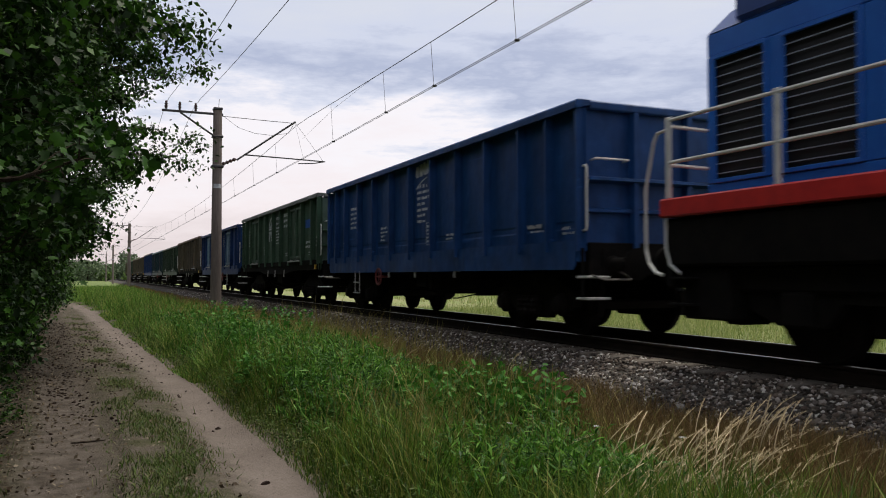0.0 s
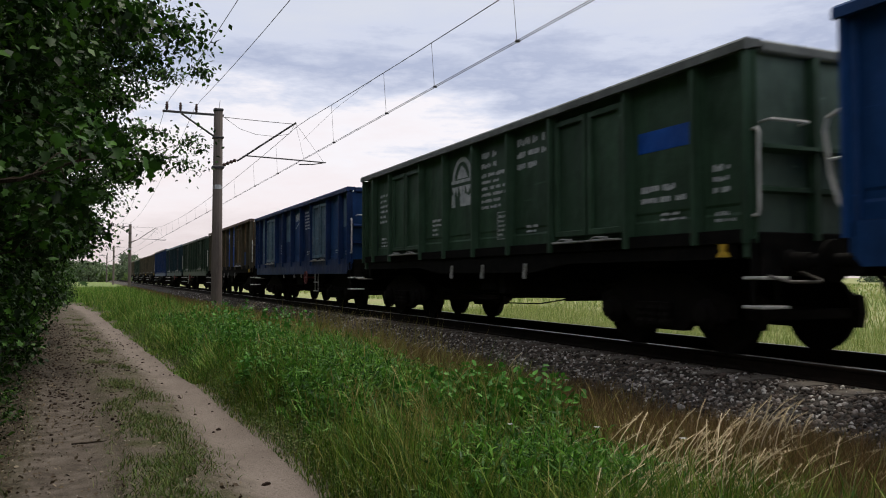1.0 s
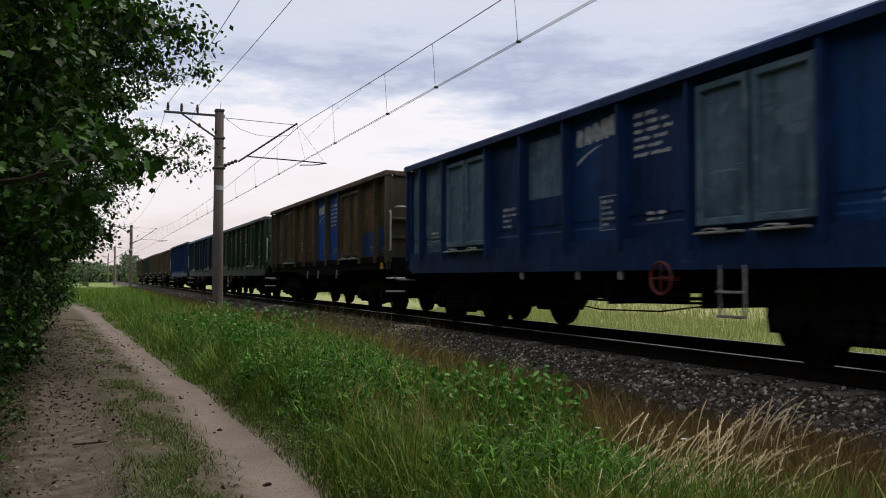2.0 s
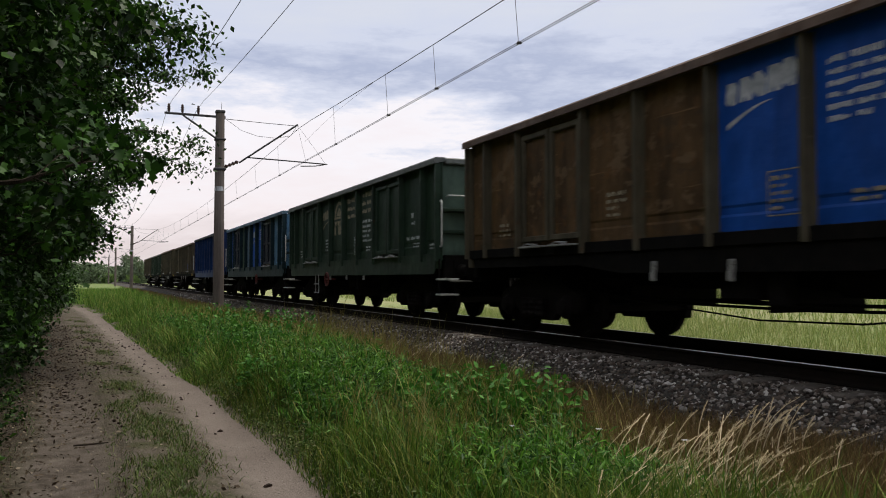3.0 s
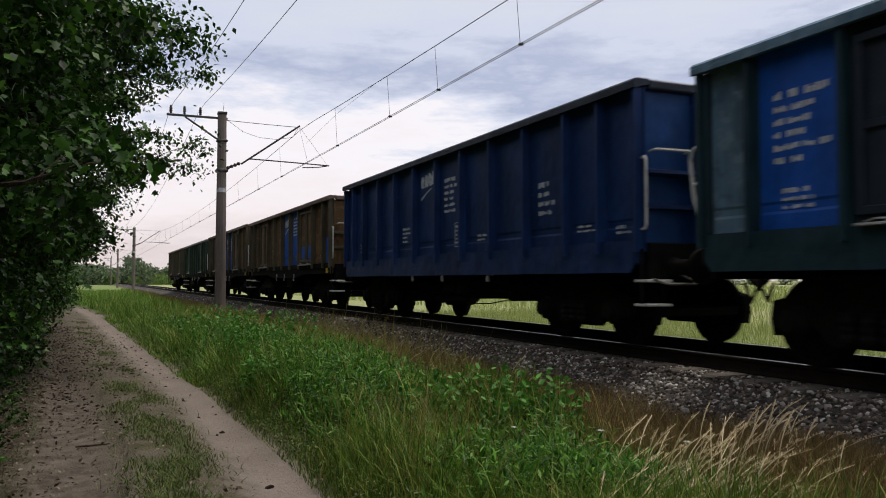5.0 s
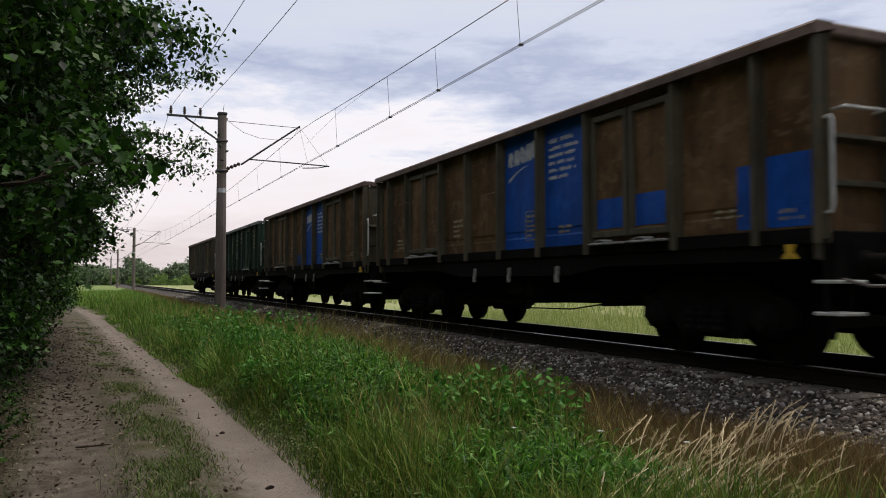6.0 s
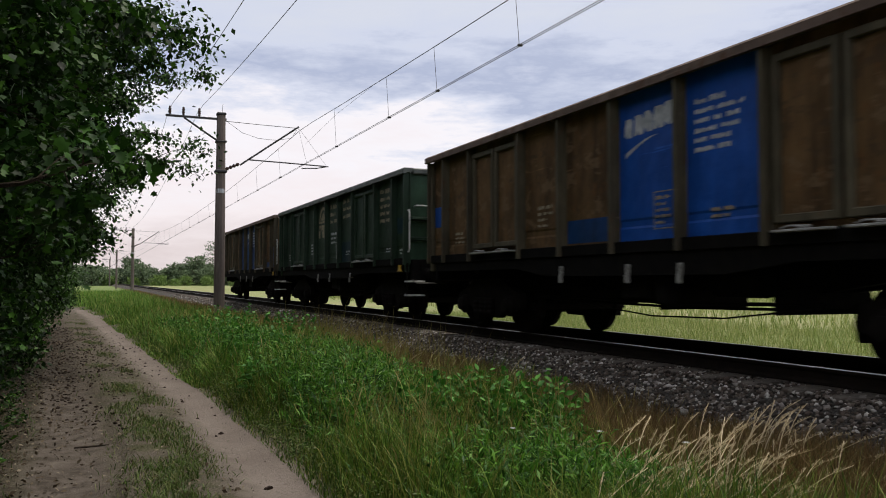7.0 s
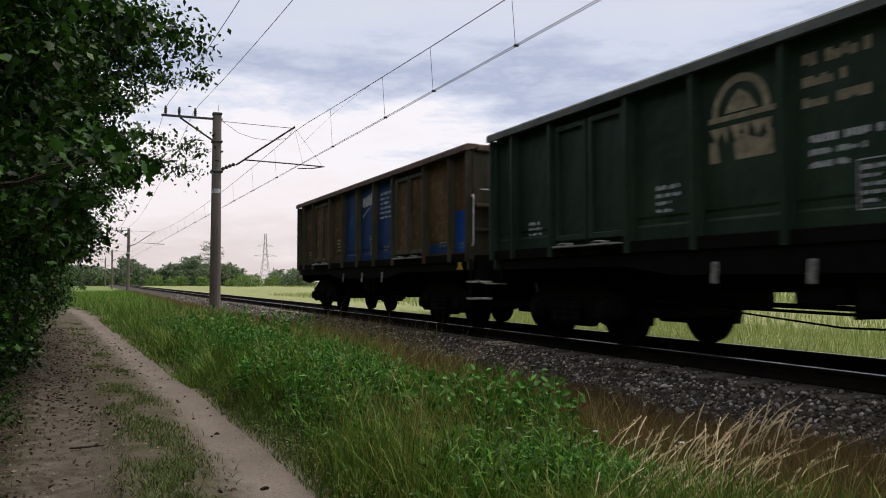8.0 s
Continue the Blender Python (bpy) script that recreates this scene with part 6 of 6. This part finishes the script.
def build_woods():
    lab = "leafy broad-leaved tree overhanging the farm track"
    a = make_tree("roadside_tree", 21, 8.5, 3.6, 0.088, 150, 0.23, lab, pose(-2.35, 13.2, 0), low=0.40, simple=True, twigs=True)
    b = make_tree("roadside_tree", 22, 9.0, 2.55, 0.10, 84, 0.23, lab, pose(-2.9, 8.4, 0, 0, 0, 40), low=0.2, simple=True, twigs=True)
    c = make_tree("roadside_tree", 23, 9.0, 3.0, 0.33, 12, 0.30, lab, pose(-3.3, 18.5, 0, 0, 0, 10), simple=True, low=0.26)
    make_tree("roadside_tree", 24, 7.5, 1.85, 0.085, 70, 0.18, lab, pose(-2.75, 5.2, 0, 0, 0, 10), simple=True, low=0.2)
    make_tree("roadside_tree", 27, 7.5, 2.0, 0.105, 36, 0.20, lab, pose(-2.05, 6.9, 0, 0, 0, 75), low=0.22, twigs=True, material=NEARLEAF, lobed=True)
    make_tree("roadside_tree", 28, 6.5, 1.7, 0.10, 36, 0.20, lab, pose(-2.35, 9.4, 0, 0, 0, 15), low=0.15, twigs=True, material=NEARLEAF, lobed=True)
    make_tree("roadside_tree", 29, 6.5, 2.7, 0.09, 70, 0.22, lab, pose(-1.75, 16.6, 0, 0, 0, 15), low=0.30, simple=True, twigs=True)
    copy_thing(b, pose(-3.0, 17.6, 0, 0, 0, 200))
    copy_thing(b, pose(-3.0, 11.0, 0, 0, 0, 120))
    copy_thing(b, pose(-2.65, 14.2, 0, 0, 0, 300))
    copy_thing(b, pose(-2.2, 20.5, 0, 0, 0, 60))
    copy_thing(b, pose(-2.5, 25.5, 0, 0, 0, 150) @ Matrix.Diagonal((1.05, 1.05, 1.05, 1)))
    # the two at y <= 0 are out of view, added to block low sky light
    for x, y, s, r in ((-4.6, 22, 1.0, 200), (-4.6, 62, 1.0, 50), (-4.4, 84, 1.1, 150), (-6, 104, 1.2, 250), (-4.1, 28, 1.05, 300), (-4.6, 35, 1.1, 20), (-5.2, 44, 1.15, 75), (-6.2, 56, 1.2, 130), (-7, 70, 1.2, 10), (-5.4, 5.0, 1.0, 220), (-6.6, 7.5, 1.3, 100),
                       (-5.4, 10.5, 1.2, 60), (-5.6, 14.0, 1.3, 90), (-6.0, 17.5, 1.2, 150), (-6.8, 22, 1.3, 320), (-7.2, 29, 1.3, 20), (-7.4, 38, 1.3, 50), (-8.5, 0, 1.3, 40), (-8.5, -8, 1.3, 80), (-9, 12, 1.5, 110)):
        copy_thing(c, pose(x, y, 0, 0, 0, r) @ Matrix.Diagonal((s, s, s, 1)))
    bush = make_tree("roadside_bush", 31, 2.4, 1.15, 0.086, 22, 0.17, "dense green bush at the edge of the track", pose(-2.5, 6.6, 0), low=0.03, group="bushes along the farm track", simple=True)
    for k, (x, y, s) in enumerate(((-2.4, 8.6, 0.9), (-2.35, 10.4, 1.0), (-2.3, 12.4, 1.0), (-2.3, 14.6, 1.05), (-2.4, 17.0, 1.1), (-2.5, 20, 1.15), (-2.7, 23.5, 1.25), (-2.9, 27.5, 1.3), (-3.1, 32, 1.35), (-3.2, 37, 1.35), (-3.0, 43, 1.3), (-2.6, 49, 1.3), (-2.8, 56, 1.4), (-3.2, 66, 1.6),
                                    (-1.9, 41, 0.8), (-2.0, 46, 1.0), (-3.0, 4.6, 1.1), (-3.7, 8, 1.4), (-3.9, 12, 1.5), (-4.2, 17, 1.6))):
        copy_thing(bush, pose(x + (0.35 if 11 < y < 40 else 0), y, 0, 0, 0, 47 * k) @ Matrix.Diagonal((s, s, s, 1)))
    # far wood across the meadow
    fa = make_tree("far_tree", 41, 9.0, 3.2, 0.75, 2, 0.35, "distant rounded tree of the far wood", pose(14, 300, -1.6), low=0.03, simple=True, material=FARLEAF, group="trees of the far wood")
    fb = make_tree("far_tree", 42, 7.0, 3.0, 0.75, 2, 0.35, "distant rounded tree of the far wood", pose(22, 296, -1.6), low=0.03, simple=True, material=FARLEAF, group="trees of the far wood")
    rng = random.Random(5)
    for k in range(95):
        x = rng.uniform(-8, 52)
        y = 296 + rng.uniform(-12, 34)
        s = rng.uniform(0.6, 1.3)
        copy_thing(fa if k % 2 else fb, pose(x, y, -1.6, 0, 0, rng.uniform(0, 360)) @ Matrix.Diagonal((s, s, s * rng.uniform(0.75, 1.15), 1)))
    for x, y, s in ((56, 345, 0.7), (62, 360, 0.75), (66, 350, 0.6), (73, 350, 0.9), (78, 362, 1.3), (84, 350, 0.9), (90, 360, 1.0), (60, 250, 1.05), (64, 254, 1.0), (56, 247, 0.8), (70, 250, 0.9)):
        copy_thing(fb, pose(x, y, -1.6, 0, 0, rng.uniform(0, 360)) @ Matrix.Diagonal((s, s, s, 1)))
    for k in range(26):
        copy_thing(fa if k % 2 else fb, pose(70 + k * 9 + rng.uniform(-4, 4), 330 - k * 7 + rng.uniform(-8, 8), -1.6, 0, 0, rng.uniform(0, 360)))
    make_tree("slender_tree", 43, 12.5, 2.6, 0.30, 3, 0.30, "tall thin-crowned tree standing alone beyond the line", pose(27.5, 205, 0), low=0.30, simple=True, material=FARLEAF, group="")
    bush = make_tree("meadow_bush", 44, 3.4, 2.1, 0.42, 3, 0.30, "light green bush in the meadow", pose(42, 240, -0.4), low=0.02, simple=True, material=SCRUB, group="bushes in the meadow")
    for k, (x, y, s) in enumerate(((39, 246, 0.8), (45, 244, 1.2), (33, 262, 1.0), (52, 255, 0.9), (36, 285, 1.2), (28, 280, 1.1), (20, 282, 1.2), (12, 284, 1.0), (24, 270, 0.8), (48, 282, 1.3), (5, 284, 1.1), (57, 268, 1.1))):
        copy_thing(bush, pose(x, y, -0.4, 0, 0, 61 * k) @ Matrix.Diagonal((s, s, s, 1)))
    # lattice pylon
    py = thing("lattice_pylon", "tall grey lattice pylon of a power line", "pylon", m=pose(89.5, 450, 0))
    b = Bag()
    for sx in (-1, 1):
        for sy in (-1, 1):
            b.tube([(sx * 3, sy * 3, -0.2), (sx * 1.0, sy * 1.0, 15), (sx * 0.4, sy * 0.4, 28)], 0.13, 4)
    for k in range(9):
        z0, z1 = 3 * k, 3 * k + 3
        r0, r1 = 3 - 2.6 * z0 / 28, 3 - 2.6 * z1 / 28
        for s in (-1, 1):
            b.tube([(-r0, s * r0, z0), (r1, s * r1, z1)], 0.065, 4)
            b.tube([(r0, s * r0, z0), (-r1, s * r1, z1)], 0.065, 4)
    part("tower", b, PYLON, py)
    for z, w in ((15.5, 6.5), (21, 4.5)):
        part("cross_arm", Bag().tube([(-w, 0, z), (0, 0, z + 1.2), (w, 0, z)], 0.12, 4).tube([(-w, 0, z), (w, 0, z)], 0.11, 4), PYLON, py)


def build_small_things():
    bark = thing("bark_piece", "small dark piece of bark lying on the sandy rut", "bark", m=pose(1.21, 6.03, float(height(1.21, 6.03)), 0, 0, 35))
    part("chip", Bag().prism([(-0.035, 0.0), (0.03, 0.0), (0.04, 0.01), (0.02, 0.022), (-0.025, 0.018), (-0.04, 0.008)], 1, -0.012, 0.012), CONE, bark)
    stick = thing("fallen_stick", "thin dry stick lying across the wheel rut", "stick", m=pose(0.0, 8.0, float(height(0.0, 8.0)) + 0.012))
    part("twig", Bag().tube([(-0.13, 0.02, 0), (-0.02, -0.01, 0.006), (0.08, 0.02, 0.004), (0.16, 0.0, 0.01)], [0.008, 0.010, 0.008, 0.004], 6), BARK, stick)
    post = thing("signal_post", "far trackside post with a red and white sign", "sign post", m=pose(23.2, 170, 0))
    part("post", Bag().tube([(0, 0, -0.1), (0, 0, 3.2)], 0.06, 8), GALV, post)
    part("sign", Bag().box(-0.3, 0.3, -0.03, 0.03, 2.2, 2.9, 0.02), RED, post, "red sign plate")
    part("lower_sign", Bag().box(-0.3, 0.3, -0.03, 0.03, 1.6, 2.1, 0.02), WHITE, post, "white sign plate")
    for x, y in ((3.62, 4.3), (3.35, 4.9), (2.75, 5.1)):
        z = float(height(x, y))
        flower = thing("white_flower", "small white wild flower on a thin stem", "flower", "white flowers in the verge", m=pose(x, y, z))
        part("stem", Bag().tube([(0, 0, -0.01), (0.01, 0.01, 0.25), (0.0, 0.02, 0.46)], 0.003, 5), HERB, flower)
        b = Bag()
        for a in range(7):
            c, s = math.cos(a * 0.8976), math.sin(a * 0.8976)
            b.add([(0, 0.02, 0.46), (0.016 * c - 0.006 * s, 0.02 + 0.016 * s + 0.006 * c, 0.468), (0.03 * c, 0.02 + 0.03 * s, 0.464), (0.016 * c + 0.006 * s, 0.02 + 0.016 * s - 0.006 * c, 0.468)], [(0, 1, 2, 3)])
        part("petal_ring", b, WHITE, flower, "white petals")


build_ground()
build_track()
TRAIN = build_train()
TRAIN.append(build_locomotive())
for k in range(4):
    build_mast(MAST_Y + SPAN * k, "concrete mast with a steel cantilever carrying the overhead wires")
build_mast(MAST_Y - SPAN, "concrete mast with a steel cantilever carrying the overhead wires")
build_wires()
build_plants()
build_woods()
build_small_things()
build_stones()


def motions():
    """The train runs by at an even speed; each wheelset rolls on the rail."""
    for body, sets, y, r, axles in TRAIN:
        walk(body, [(t, pose(TRACK_X, y - SPEED * t, RAIL_Z)) for t in (0, 2, 4, 6, 8)])
        for ob, at in zip(sets, axles):
            walk(ob, [(k / FPS, pose(0, at, r, math.degrees(SPEED * k / FPS / r), 0, 0)) for k in range(8 * FPS + 1)])


motions()
